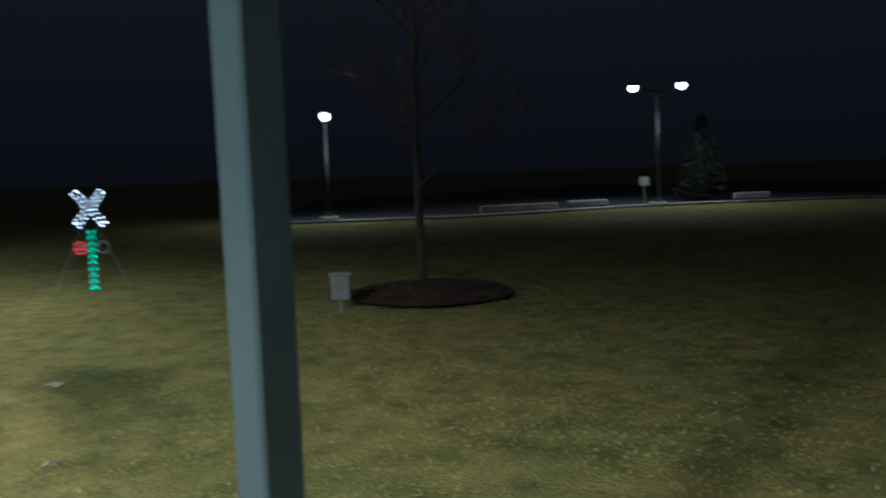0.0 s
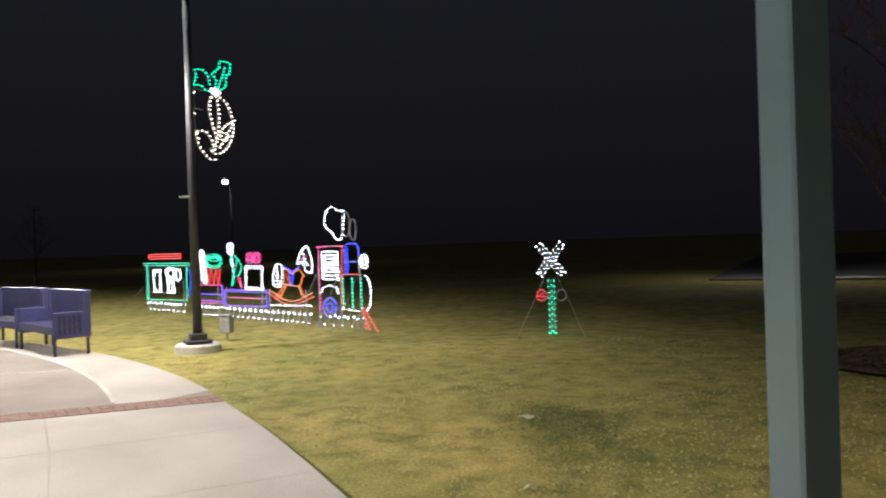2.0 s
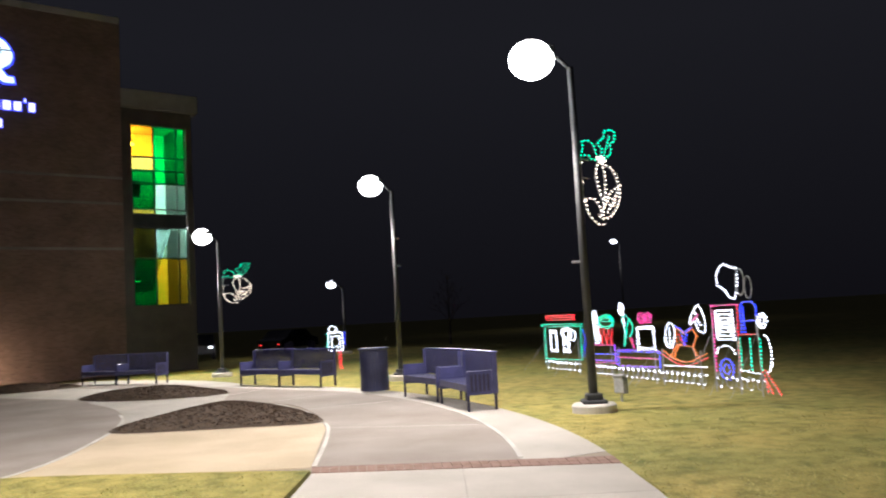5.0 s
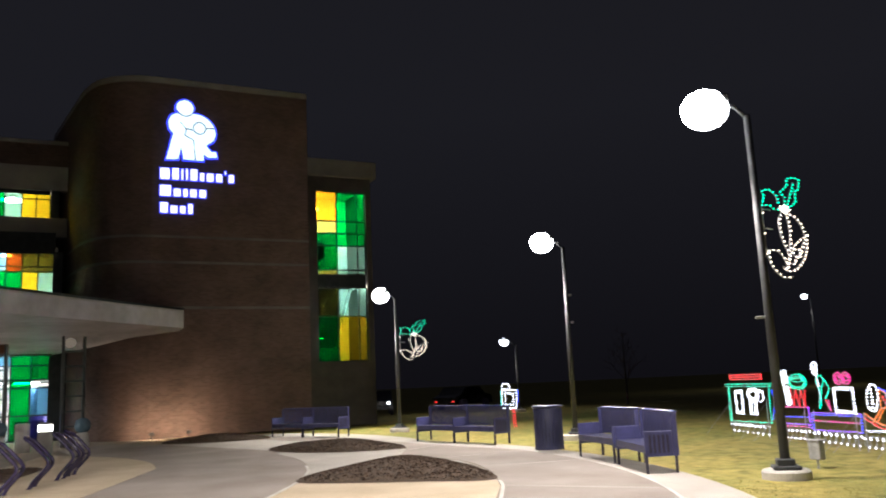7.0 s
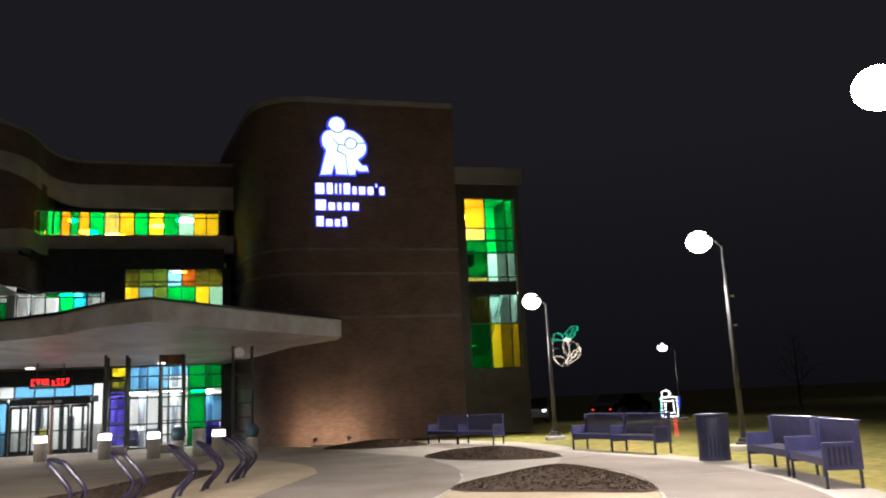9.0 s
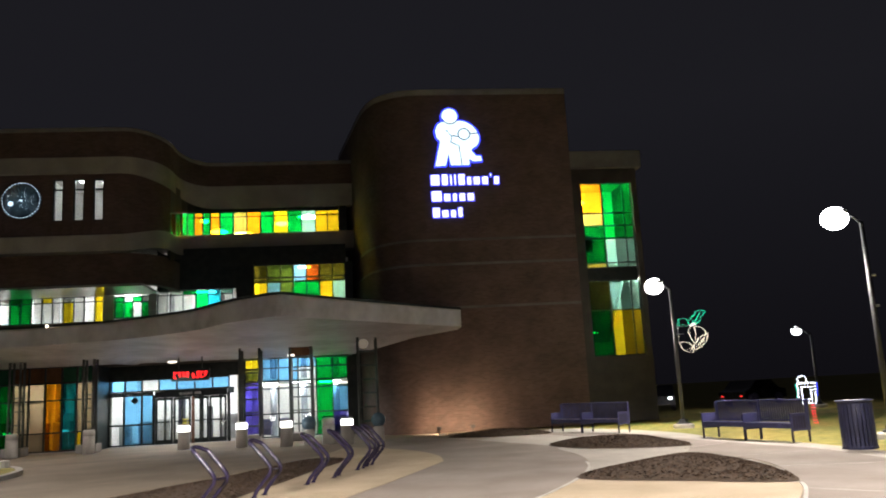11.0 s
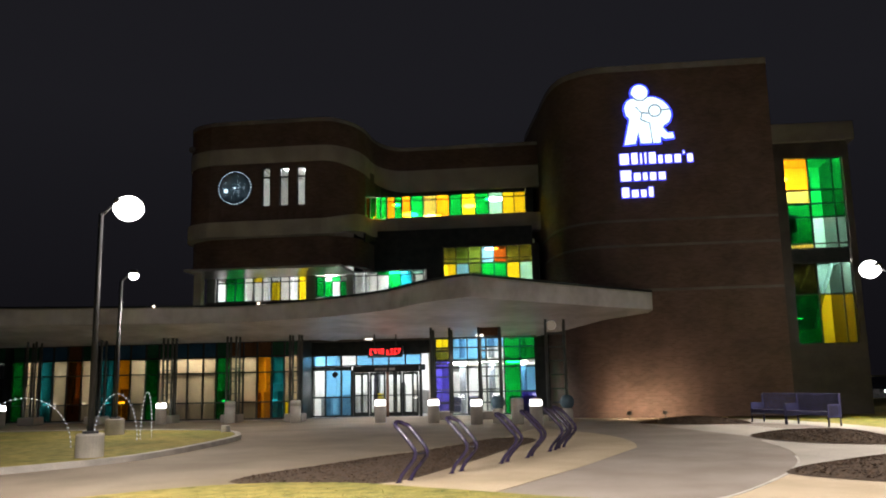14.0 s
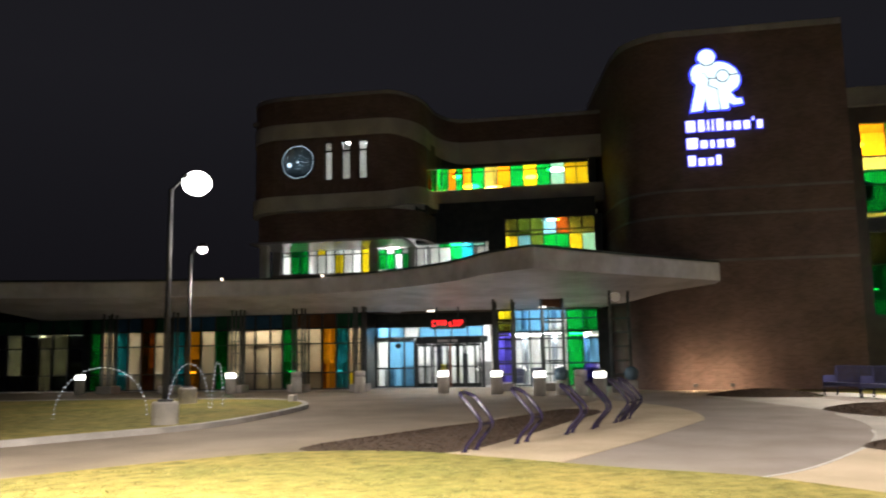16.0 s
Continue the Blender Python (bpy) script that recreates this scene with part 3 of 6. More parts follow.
for name, pts, y in (("stair_flight", ((11.5, 3.5), (12.42, 6.28), (11.6, 6.28), (10.75, 4.6), (10.6, 3.5)), 35.7), ("stair_landing", ((10.25, 7.75), (11.25, 7.75), (11.25, 8.45), (10.25, 8.45)), 36.2), ("stair_rail", ((10.3, 6.62), (10.9, 6.62), (10.8, 7.25), (10.5, 7.35), (10.3, 7.1)), 35.9)):
    stair = bmesh.new()
    prism(stair, pts, y, y + 0.5)
    bmesh.ops.transform(stair, matrix=Matrix(((1, 0, 0, 0), (0, 0, 1, 0), (0, 1, 0, 0), (0, 0, 0, 1))), verts=stair.verts)
    bmesh.ops.recalc_face_normals(stair, faces=stair.faces[:])
    part(name, stair, CONCSTAIR, hospital, "dark stair behind the glass")

# sweeping storeys: brick parapet, stone bands and glass from the tower to the rounded block
SWEEP = [*V2((0.6, 40.0), (-6.4, 40.0)), *glide([(-6.9, 39.95), (-7.5, 39.5), (-7.9, 38.4), (-8.0, 37.0), (-8.35, 35.9), (-9.1, 35.15), (-9.9, 35.0)], 4), *V2((-14.3, 35.0)), *glide([(-14.9, 35.05), (-15.8, 35.5), (-16.35, 36.4), (-16.5, 38.0), (-16.5, 46.0)], 4)]


def lean(za, zb):
    """Heights that ease from za at the recessed middle to zb at the block."""
    out = []
    for p in SWEEP:
        f = max(0.0, min(1.0, (-6.4 - p.x) / 3.2))
        f = f * f * (3 - 2 * f)
        out.append(za + (zb - za) * f)
    return out


def storey(name, za0, zb0, za1, zb1, material, proud=0.0, label="", thick=0.35):
    line = [p + Vector((0.0, -proud)) for p in SWEEP]
    part(name, ribbon(bmesh.new(), line, lean(za0, zb0), lean(za1, zb1), thick), material, hospital, label)


storey("parapet", 12.28, 12.38, 13.35, 13.55, BRICK, 0.0, "dark red brick parapet")
storey("parapet_coping", 13.35, 13.55, 13.52, 13.72, CAP, 0.05, "pale metal coping", 0.5)
storey("stone_band", 11.15, 11.66, 12.28, 12.38, STONE, 0.12, "broad cast stone band", 0.45)
storey("ledge", 8.93, 8.23, 9.83, 8.93, STONE, 0.30, "broad cast stone ledge", 0.6)
part("block_wall", ribbon(bmesh.new(), [p for p in SWEEP if -9.95 < p.x < -7.99], 8.9, 11.7, 0.35), BRICK, hospital, "dark red brick wall of the rounded block")
part("block_wall", ribbon(bmesh.new(), [p for p in SWEEP if p.x < -14.25], 8.9, 11.7, 0.35), BRICK, hospital, "dark red brick wall of the rounded block")
wall = bmesh.new()
for a, b in ((-14.3, -12.42), (-11.99, -11.59), (-11.13, -10.78), (-10.34, -9.9)):
    ribbon(wall, V2((b, 35.0), (a, 35.0)), 8.9, 11.7, 0.35)
for a, b in ((-12.42, -11.99), (-11.59, -11.13), (-10.78, -10.34)):
    ribbon(wall, V2((b, 35.0), (a, 35.0)), 8.9, 9.61, 0.35)
    ribbon(wall, V2((b, 35.0), (a, 35.0)), 11.46, 11.7, 0.35)
part("block_wall", wall, BRICK, hospital, "dark red brick wall with three tall slots")
part("block_wall_lower", ribbon(bmesh.new(), [p + Vector((0, 0.4)) for p in SWEEP if p.x < -7.9], 6.95, 8.25, 0.35), BRICK, hospital, "dark red brick band")
part("upper_roof", boxes((-16.2, 0.4, 40.4, 60.0, 12.6, 12.8), (-16.2, -8.6, 35.6, 40.4, 12.6, 12.8)), CAP, hospital)
part("block_soffit", boxes((-16.3, -8.85, 35.6, 38.5, 6.85, 6.95)), surface("polished_soffit_panel", (0.34, 0.33, 0.32), (0.42, 0.41, 0.40), scale=1, fine=12, rough=0.28, metal=0.7, bump=0.0), hospital, "polished metal soffit over the second floor glass")

# third floor: band of coloured glass
BAND = V2((-8.01, 37.0), (-7.95, 37.75), (-7.84, 38.6), (-7.68, 39.15), (-7.43, 39.55), (-7.08, 39.83), (-6.74, 39.97), (-6.3, 40.0), (-5.65, 40.0), (-4.99, 40.0), (-4.32, 40.0), (-3.69, 40.0), (-3.0, 40.0), (-2.32, 40.0), (-1.63, 40.0), (-1.05, 40.0), (-0.48, 40.0))
win = thing("band_window", Matrix(), "", "")
win.parent = hospital
high, low_ = [1.6 + 9.38 * p.y / 40 for p in BAND], [1.6 + 8.27 * p.y / 40 for p in BAND]
for i, (p, z0, z1) in enumerate(zip(BAND, low_, high)):
    part("mullion", boxes((p.x - 0.025, p.x + 0.025, p.y - 0.06, p.y + 0.06, z0, z1)), MULLION, win)
for za, zb_ in ((-0.06, 0.0), (0.86, 0.90), (1.10, 1.16)):
    part("transom", ribbon(bmesh.new(), [p + Vector((0, 0.04)) for p in BAND[::-1]], [z + za for z in low_[::-1]], [z + zb_ for z in low_[::-1]], 0.08), MULLION, win)
for i, glass in enumerate((GR, GG, GG, GG, GO, GG, GO, GG, GYP, GO, GG, GY, GG, GW, GY, GY)):
    part("pane", ribbon(bmesh.new(), [BAND[i + 1], BAND[i]], [low_[i + 1], low_[i]], [high[i + 1], high[i]], 0.012), glass, win)
part("band_header", ribbon(bmesh.new(), [p + Vector((0, 0.02)) for p in BAND[::-1]], [z + 0.04 for z in high[::-1]], 11.75, 0.1), MULLION, hospital, "dark metal panel over the band of glass")
part("band_sill", ribbon(bmesh.new(), [p + Vector((0, 0.02)) for p in BAND[::-1]], [z - 1.1 for z in low_[::-1]], [z - 0.06 for z in low_[::-1]], 0.1), MULLION, hospital)
part("band_jamb", boxes((-0.45, -0.1, 39.92, 40.2, 9.7, 11.3)), MULLION, hospital)
room(-8.2, -0.3, 40.2, 43.5, 9.6, 11.6, [], FIXTURE)
part("interior_wall", boxes((-10.4, -8.2, 39.5, 39.6, 8.9, 11.6)), INNER, hospital)
for u, y, z, w in ((-6.5, 41.2, 10.25, 0.42), (-5.35, 41.4, 10.12, 0.52), (-3.4, 41.4, 10.62, 0.36), (-2.1, 41.0, 10.86, 0.45), (-7.3, 41.6, 10.9, 0.2)):
    pend = bmesh.new()
    lathe(pend, [(w * 0.35, z - 0.08), (w, z), (w * 0.9, z + 0.05), (w * 0.2, z + 0.1)], 20, u, y)
    part("pendant_light", pend, FIXTURE, hospital, "glowing pendant dish lamp", True)
    part("pendant_rod", tube(bmesh.new(), [(u, y, z + 0.08), (u, y, 11.58)], 0.012, 5), MULLION, hospital)
# clock block: three tall slots and a round lit clock
for a, b in ((-12.42, -11.99), (-11.59, -11.13), (-10.78, -10.34)):
    glazed("tall_window", [a + 0.025, b - 0.025], [11.43, 11.0, 9.64], 35.12, [[GC], [GC]], "")
room(-12.7, -10.0, 35.36, 38.0, 9.3, 11.62, [(-11.3, 35.9, 0.6, 0.3), (-10.5, 36.4, 0.5, 0.3)], COOLFIX)
clock = bmesh.new()
lathe(clock, [(0.80, 0.0), (0.80, 0.10), (0.72, 0.12), (0.70, 0.06)], 48)
CLOCK_AT = pose(-13.64, 34.99, 10.53, 90, 0, 0)
bmesh.ops.transform(clock, matrix=CLOCK_AT, verts=clock.verts)
clk = part("clock", clock, surface("clock_face", (0.05, 0.07, 0.10), (0.11, 0.14, 0.18), scale=2, fine=20, rough=0.2), hospital, "round dark clock with lit rim", True)
marks = bmesh.new()
for i in range(36):
    a = i * math.pi / 18
    ball(marks, CLOCK_AT @ Vector((0.755 * math.cos(a), 0.755 * math.sin(a), 0.125)), 0.024)
for i in range(40):
    a, r = random.uniform(0, 6.28), random.uniform(0.05, 0.6)
    ball(marks, CLOCK_AT @ Vector((r * math.cos(a), r * math.sin(a), 0.085)), 0.012)
ball(marks, CLOCK_AT @ Vector((0, 0, 0.10)), 0.05)
ball(marks, CLOCK_AT @ Vector((-0.42, -0.12, 0.10)), 0.11)
tagged(part("clock_lamp_ring", marks, glow("clock_lamp", (0.62, 0.85, 1.0), 1.6), clk, "small pale blue lamps"), kind="stuff")
spokes = bmesh.new()
for i in range(24):
    a = i * math.pi / 12
    tube(spokes, [CLOCK_AT @ Vector((r * math.cos(a), r * math.sin(a), 0.08)) for r in (0.12, 0.62)], 0.007, 4)
part("clock_dial", spokes, glow("clock_dial_glow", (0.25, 0.5, 0.6), 0.22), clk, "faint lit radial dial")

# second floor glass
y2 = 38.6
k = y2 / 40.0


def up(z):
    return 1.6 + (z - 1.6) * k


us = [(-16.42 + 0.478 * i) * k for i in range(11)]
glazed("second_floor_window", us, [up(7.05), up(6.8), up(5.83)], y2, [[GC, GG, GG, GC, GY, GC, GC, GC, GC, GY], [GC, GG, GG, GC, GC, GC, GY, GC, GC, GY]], "", bar=0.04)
us = [(-11.19 + 0.412 * i) * k for i in range(5)]
glazed("second_floor_window", us, [up(6.97), up(6.72), up(5.95)], y2, [[GG, GC, GG, GC], [GG, GG, GC, GG]], "", bar=0.04)
us = [(-9.22 + 0.588 * i) * k for i in range(7)]
glazed("second_floor_window", us, [up(7.15), up(6.95), up(6.0)], y2, [[GC, GC, GG, GG, GT, GW], [GC, GC, GC, GG, GT, GC]], "", bar=0.04)
room(-16.3, -5.4, 38.7, 42.0, 5.5, 7.3, [(-13.8, 39.4, 4.2, 0.4), (-10.4, 39.4, 1.1, 0.45), (-7.1, 39.4, 3.0, 0.45), (-11.75, 41.5, 0.35, 0.3), (-10.85, 41.5, 0.5, 0.3), (-7.3, 41.5, 1.0, 0.3)], ENTRYFIX)
for r in ((-11.28, -10.82, 38.4, 38.8, 5.2, 6.9), (-9.26, -8.93, 38.4, 38.8, 5.2, 6.9), (-16.3, -15.9, 38.4, 38.8, 5.2, 6.9), (-15.95, -15.6, 36.0, 36.4, 5.2, 6.9)):
    part("second_floor_pier", boxes(r), STONE, hospital, "pale stone pier")
for i in range(8):
    part("office_partition", boxes((-15.2 + i * 1.25, -15.12 + i * 1.25, 40.6, 42.0, 5.5, 7.2)), GREYBOX if i % 2 else INNER, hospital)
part("second_floor_sill", boxes((-16.3, -0.2, 38.3, 38.8, 3.6, up(5.80))), BRICK, hospital, "dark brick below the second floor glass")
part("second_floor_head", boxes((-8.95, -4.62, 38.62, 38.95, up(7.2), 8.95), (-4.62, -0.2, 38.62, 38.95, up(8.3), 8.95), (-5.35, -4.62, 38.62, 38.95, 5.6, up(7.2))), MULLION, hospital, "dark metal panel")
us = [(-4.67 + 0.631 * i) * k for i in range(8)]
glazed("atrium_window_upper", us, [up(8.25), up(7.62), up(7.40), up(6.35)], y2 - 0.05, [[GOL, GOG, GOG, GL, GR, GOL, GOL], [GOL, GOG, GOG, GL, GR, GOL, GOL], [GY, GL, GOG, GG, GG, GY, GW]], "", bar=0.05)
room(-4.6, -0.2, 38.66, 41.5, 5.9, 8.3, [(-2.4, 39.05, 3.8, 0.4), (-2.3, 41.0, 0.6, 0.25)], FIXTURE)
part("atrium_jamb", boxes((-4.98, -4.53, y2 - 0.14, y2 + 0.0, up(6.2), up(8.3))), MULLION, hospital)
part("atrium_jamb", boxes((-0.24, 0.1, y2 - 0.14, y2 + 0.0, up(6.2), up(8.3))), MULLION, hospital)

# ground floor: coloured shopfront, entrance, atrium glass
y1 = 37.0
us = [-25.4, -24.75, -24.01, -23.28, -22.55, -21.82, -20.96, -20.18, -19.38, -18.61, -17.96, -17.19, -16.55, -15.79, -15.15, -14.46, -13.83, -13.17, -12.48, -11.86, -11.2]
row = [GD, GM, GT, GM, GR, GM, GT, GO, GM, GG, GM, GM, GM, GM, GG, GM, GM, GO, GT, GM]
top = [SPGREEN, SPGREEN, SPBLUE, SPBLUE, SPRUST, SPGREEN, SPBLUE, SPBLUE, SPBLUE, SPGREEN, SPGREEN, SPBLUE, SPBLUE, SPBLUE, SPGREEN, SPRUST, SPRUST, SPRUST, SPGREEN, SPGREEN]
low = [GD, GN, GT, GN, GR, GN, GT, GO, GN, GG, GN, GN, GN, GN, GG, GN, GN, GO, GT, GY]
glazed("shopfront_window", us, [3.62, 2.93, 2.2, 0.84, 0.08], y1, [top, row, row, low], "", bar=0.06, depth=0.16)
room(-25.5, -11.3, 37.2, 41.0, 0.0, 3.25, [(-24.0, 38.4, 0.9, 0.3), (-21.2, 38.4, 0.9, 0.3), (-18.2, 37.45, 1.2, 0.3), (-16.2, 37.45, 1.6, 0.3), (-13.6, 38.0, 1.1, 0.3), (-12.2, 37.45, 0.9, 0.3)], DIMFIX)
part("wall_screen", boxes((-16.95, -16.45, 37.5, 37.58, 1.35, 2.2), bevel=0.01), MULLION, hospital, "dark wall screen inside")
for u, w, h, c in ((-24.2, 0.7, 1.1, GREYBOX), (-22.9, 0.8, 0.8, NAVY), (-20.4, 0.9, 1.2, BARK), (-18.9, 0.6, 0.8, GREYBOX), (-17.6, 0.8, 0.85, NAVY), (-15.4, 0.9, 1.0, BARK), (-14.0, 0.8, 0.9, REDBAND), (-12.9, 0.7, 1.3, GREYBOX)):
    part("waiting_furniture", boxes((u - w / 2, u + w / 2, 38.2, 38.8, 0.0, h), (u - w / 2, u + w / 2, 38.8, 38.9, 0.0, h + 0.35), bevel=0.03), c, hospital, "furniture seen through the shopfront")
for i in range(9):
    part("inner_partition", boxes((-24.6 + i * 1.55, -24.5 + i * 1.55, 39.6, 41.0, 0.0, 3.2)), SPGREEN if i % 3 == 0 else INNER, hospital)
# bright specks behind the glass, given the shape of table lamps
for u, z, c in ((-24.1, 0.82, 1), (-22.2, 0.86, 0), (-21.0, 0.84, 1), (-20.2, 0.86, 0), (-17.9, 0.86, 1), (-15.0, 0.84, 0), (-12.6, 0.84, 1)):
    part("table_lamp_base", lathe(bmesh.new(), [(0.10, 0.0), (0.03, 0.05), (0.03, z - 0.02)], 12, u, 37.8), GREYBOX, hospital)
    part("table_lamp_shade", lathe(bmesh.new(), [(0.16, z - 0.03), (0.13, z + 0.09)], 16, u, 37.8), SOFFITGLOW if c else COOLGLOW, hospital, "small glowing speck inside, shaped as a lamp shade")
for i in range(9):
    a = i * 2.4
    part("chandelier_bulb", ball(bmesh.new(), (-23.7 + 0.07 * math.sqrt(i) * 2 * math.cos(a), 38.3 + 0.1 * math.sin(a), 2.42 + 0.09 * math.sqrt(i) * math.sin(a)), 0.045), COOLGLOW, hospital, "small white chandelier bulb")
part("chandelier_stem", tube(bmesh.new(), [(-23.7, 38.3, 2.5), (-23.7, 38.3, 3.25)], 0.02), GREYBOX, hospital)
part("shopfront_header", boxes((-26.0, -11.0, 36.85, 37.15, 3.65, 4.4)), MULLION, hospital)
part("shopfront_plinth", boxes((-25.5, -11.1, 36.9, 37.1, 0.0, 0.05)), STONE, hospital)
part("wing_wall", boxes((-40.0, -31.0, 36.9, 37.2, 0.0, 4.4)), BRICK, hospital)
glazed("wing_window", [-30.95, -30.1, -29.2, -28.3, -27.5, -26.6, -25.75], [3.62, 2.93, 2.2, 0.84, 0.08], y1, [[SPGREEN] * 6, [GK, GS, GK, GS, GS, GK], [GK, GS, GK, GS, GS, GK], [GK, GK, GK, GS, GK, GK]], "", bar=0.06, depth=0.16)
room(-30.9, -25.8, 37.2, 41.0, 0.0, 2.92, [(-29.6, 38.6, 0.6, 0.3), (-27.2, 38.4, 0.7, 0.3)], DIMFIX)
part("wing_pier", boxes((-25.72, -25.45, 36.9, 37.2, 0.0, 4.4)), MULLION, hospital)
part("wing_header", boxes((-31.0, -26.0, 36.85, 37.15, 3.65, 4.4)), MULLION, hospital)
part("wing_pier", boxes((-11.18, -11.1, 37.08, 39.0, 0.0, 3.6)), MULLION, hospital)

y0 = 39.0
glazed("entrance_transom", [-11.1, -10.4, -9.65, -8.9, -8.1, -7.3, -6.5, -5.75], [2.95, 2.44], y0, [[GL, GL, GC, GL, GL, GL, GL]], "", bar=0.06)
glazed("entrance_window", [-11.1, -10.44, -9.65, -9.15], [2.26, 0.95, 0.06], y0, [[GC, GL, GL], [GC, GL, GL]], "", bar=0.07)
room(-11.0, -5.4, 39.12, 43.5, 0.0, 3.2, [(-10.2, 40.0, 1.2, 0.4), (-8.2, 40.4, 1.4, 0.4), (-6.4, 40.2, 1.2, 0.4), (-9.6, 42.2, 1.2, 0.4), (-6.8, 42.2, 1.2, 0.4)], ENTRYFIX)
part("entrance_header", boxes((-11.1, -5.0, 38.85, 39.2, 2.98, 4.6)), MULLION, hospital)


def door(u0, u1):
    d = thing("entrance_door", Matrix(), "", "")
    d.parent = hospital
    part("door_frame", boxes((u0, u0 + 0.09, y0 - 0.03, y0 + 0.03, 0.02, 2.1), (u1 - 0.09, u1, y0 - 0.03, y0 + 0.03, 0.02, 2.1), (u0 + 0.09, u1 - 0.09, y0 - 0.03, y0 + 0.03, 1.98, 2.1), (u0 + 0.09, u1 - 0.09, y0 - 0.03, y0 + 0.03, 0.02, 0.22), (u0 + 0.09, u1 - 0.09, y0 - 0.028, y0 + 0.028, 0.98, 1.04)), MULLION, d)
    part("door_glass", boxes((u0 + 0.09, u1 - 0.09, y0 - 0.006, y0 + 0.006, 0.22, 1.98)), GC, d)
    part("door_handle", tube(bmesh.new(), [(u1 - 0.14, y0 - 0.09, 0.85), (u1 - 0.14, y0 - 0.09, 1.25)], 0.015), CAP, d)


for i in range(4):
    door(-9.05 + 0.80 * i, -9.05 + 0.80 * (i + 1) - 0.03)
part("entrance_frame", boxes((-9.13, -9.07, 38.92, 39.08, 0.0, 2.2), (-5.83, -5.7, 38.92, 39.08, 0.0, 2.2), (-9.07, -5.83, 38.93, 39.07, 2.11, 2.40), (-11.1, -9.15, 38.93, 39.07, 2.30, 2.40)), MULLION, hospital)
for i, w in enumerate((0.14, 0.14, 0.14, 0.06, 0.16, 0.12)):
    part("header_bar", boxes((-7.98 + i * 0.17, -7.98 + i * 0.17 + w, 38.915, 38.925, 2.20, 2.31)), STONE, hospital, "pale grey bar on the door header")
part("door_pier", boxes((-7.42, -7.30, 38.86, 38.95, 0.0, 2.11)), surface("brown_door_pier", (0.10, 0.045, 0.025), (0.16, 0.07, 0.04), scale=4, fine=30), hospital, "brown pier between the doors")
dia = bmesh.new()
prism(dia, [(-9.95, 1.86), (-9.77, 2.04), (-9.95, 2.22), (-10.13, 2.04)], 38.90, 38.93)
bmesh.ops.transform(dia, matrix=Matrix(((1, 0, 0, 0), (0, 0, 1, 0), (0, 1, 0, 0), (0, 0, 0, 1))), verts=dia.verts)
bmesh.ops.recalc_face_normals(dia, faces=dia.faces[:])
part("diamond_sign", dia, MULLION, hospital, "small dark diamond sign on the glass")
for u, y, w, h in ((-10.75, 40.3, 0.5, 0.9), (-9.5, 41.9, 0.8, 1.1), (-8.6, 42.4, 0.3, 2.1), (-6.2, 42.2, 0.9, 1.2), (-7.1, 41.6, 0.25, 1.6)):
    part("lobby_furniture", boxes((u - w / 2, u + w / 2, y, y + 0.4, 0.0, h), bevel=0.02), GREYBOX if w > 0.4 else NAVYLEG, hospital, "lobby furniture seen through glass")
part("vestibule_frame", boxes((-9.1, -9.0, 40.9, 41.0, 0.0, 2.3), (-8.3, -8.2, 40.9, 41.0, 0.0, 2.3), (-7.45, -7.25, 40.9, 41.0, 0.0, 2.3), (-6.5, -6.4, 40.9, 41.0, 0.0, 2.3), (-9.1, -5.8, 40.9, 41.0, 2.2, 2.5)), MULLION, hospital, "dark inner vestibule frame")
part("lobby_counter", boxes((-10.3, -9.3, 41.0, 41.6, 0.0, 1.05), bevel=0.03), GREYBOX, hospital, "pale lobby counter")
part("lobby_sign", boxes((-8.05, -7.75, 40.0, 40.05, 0.15, 1.1)), surface("yellow_board", (0.7, 0.55, 0.03), (0.8, 0.65, 0.05), scale=4, fine=30), hospital, "yellow floor sign")

us = [-5.05, -4.26, -3.5, -2.6, -1.75, -1.0, -0.28]
glazed("atrium_window", us, [4.6, 3.85, 3.2, 2.6, 2.25, 1.1, 0.06], y0, [[GOL, GL, GL, GC, GG, GC], [GY, GL, GL, GL, GG, GG], [GOL, GL, GL, GC, GG, GG], [GP, GC, GC, GC, GG, GC], [GP, GC, GC, GC, GG, GL], [GP, GC, GC, GC, GG, GP]], "", bar=0.06)
room(-5.2, -0.1, 39.12, 43.0, 0.0, 4.7, [(-3.6, 40.2, 1.6, 0.4), (-1.6, 40.6, 1.2, 0.4), (-3.0, 42.0, 1.6, 0.4)], COOLFIX)
part("atrium_rail", boxes((-5.0, -3.0, 40.0, 40.12, 2.38, 2.44), (-1.9, -0.3, 40.3, 40.42, 2.38, 2.44)), SOFFITGLOW, hospital, "glowing linear light")
for u, y in ((-4.3, 40.6), (-3.4, 41.2), (-1.3, 40.4), (-0.7, 41.0)):
    part("lobby_seat", boxes((u - 0.3, u + 0.3, y - 0.28, y + 0.28, 0.12, 0.45), (u - 0.3, u + 0.3, y + 0.2, y + 0.3, 0.45, 0.85), bevel=0.03), NAVY, hospital, "dark blue lobby seat")
for u in (-4.0, -2.5, -0.9):
    part("lobby_column", tube(bmesh.new(), [(u, 41.8, 0.0), (u, 41.8, 4.65)], 0.16, 16), surface("lobby_column_paint", (0.25, 0.27, 0.30), (0.33, 0.35, 0.38), scale=2, fine=30), hospital)
part("gallery_floor", boxes((-5.1, -0.2, 40.9, 43.0, 2.55, 2.75)), INNER, hospital)
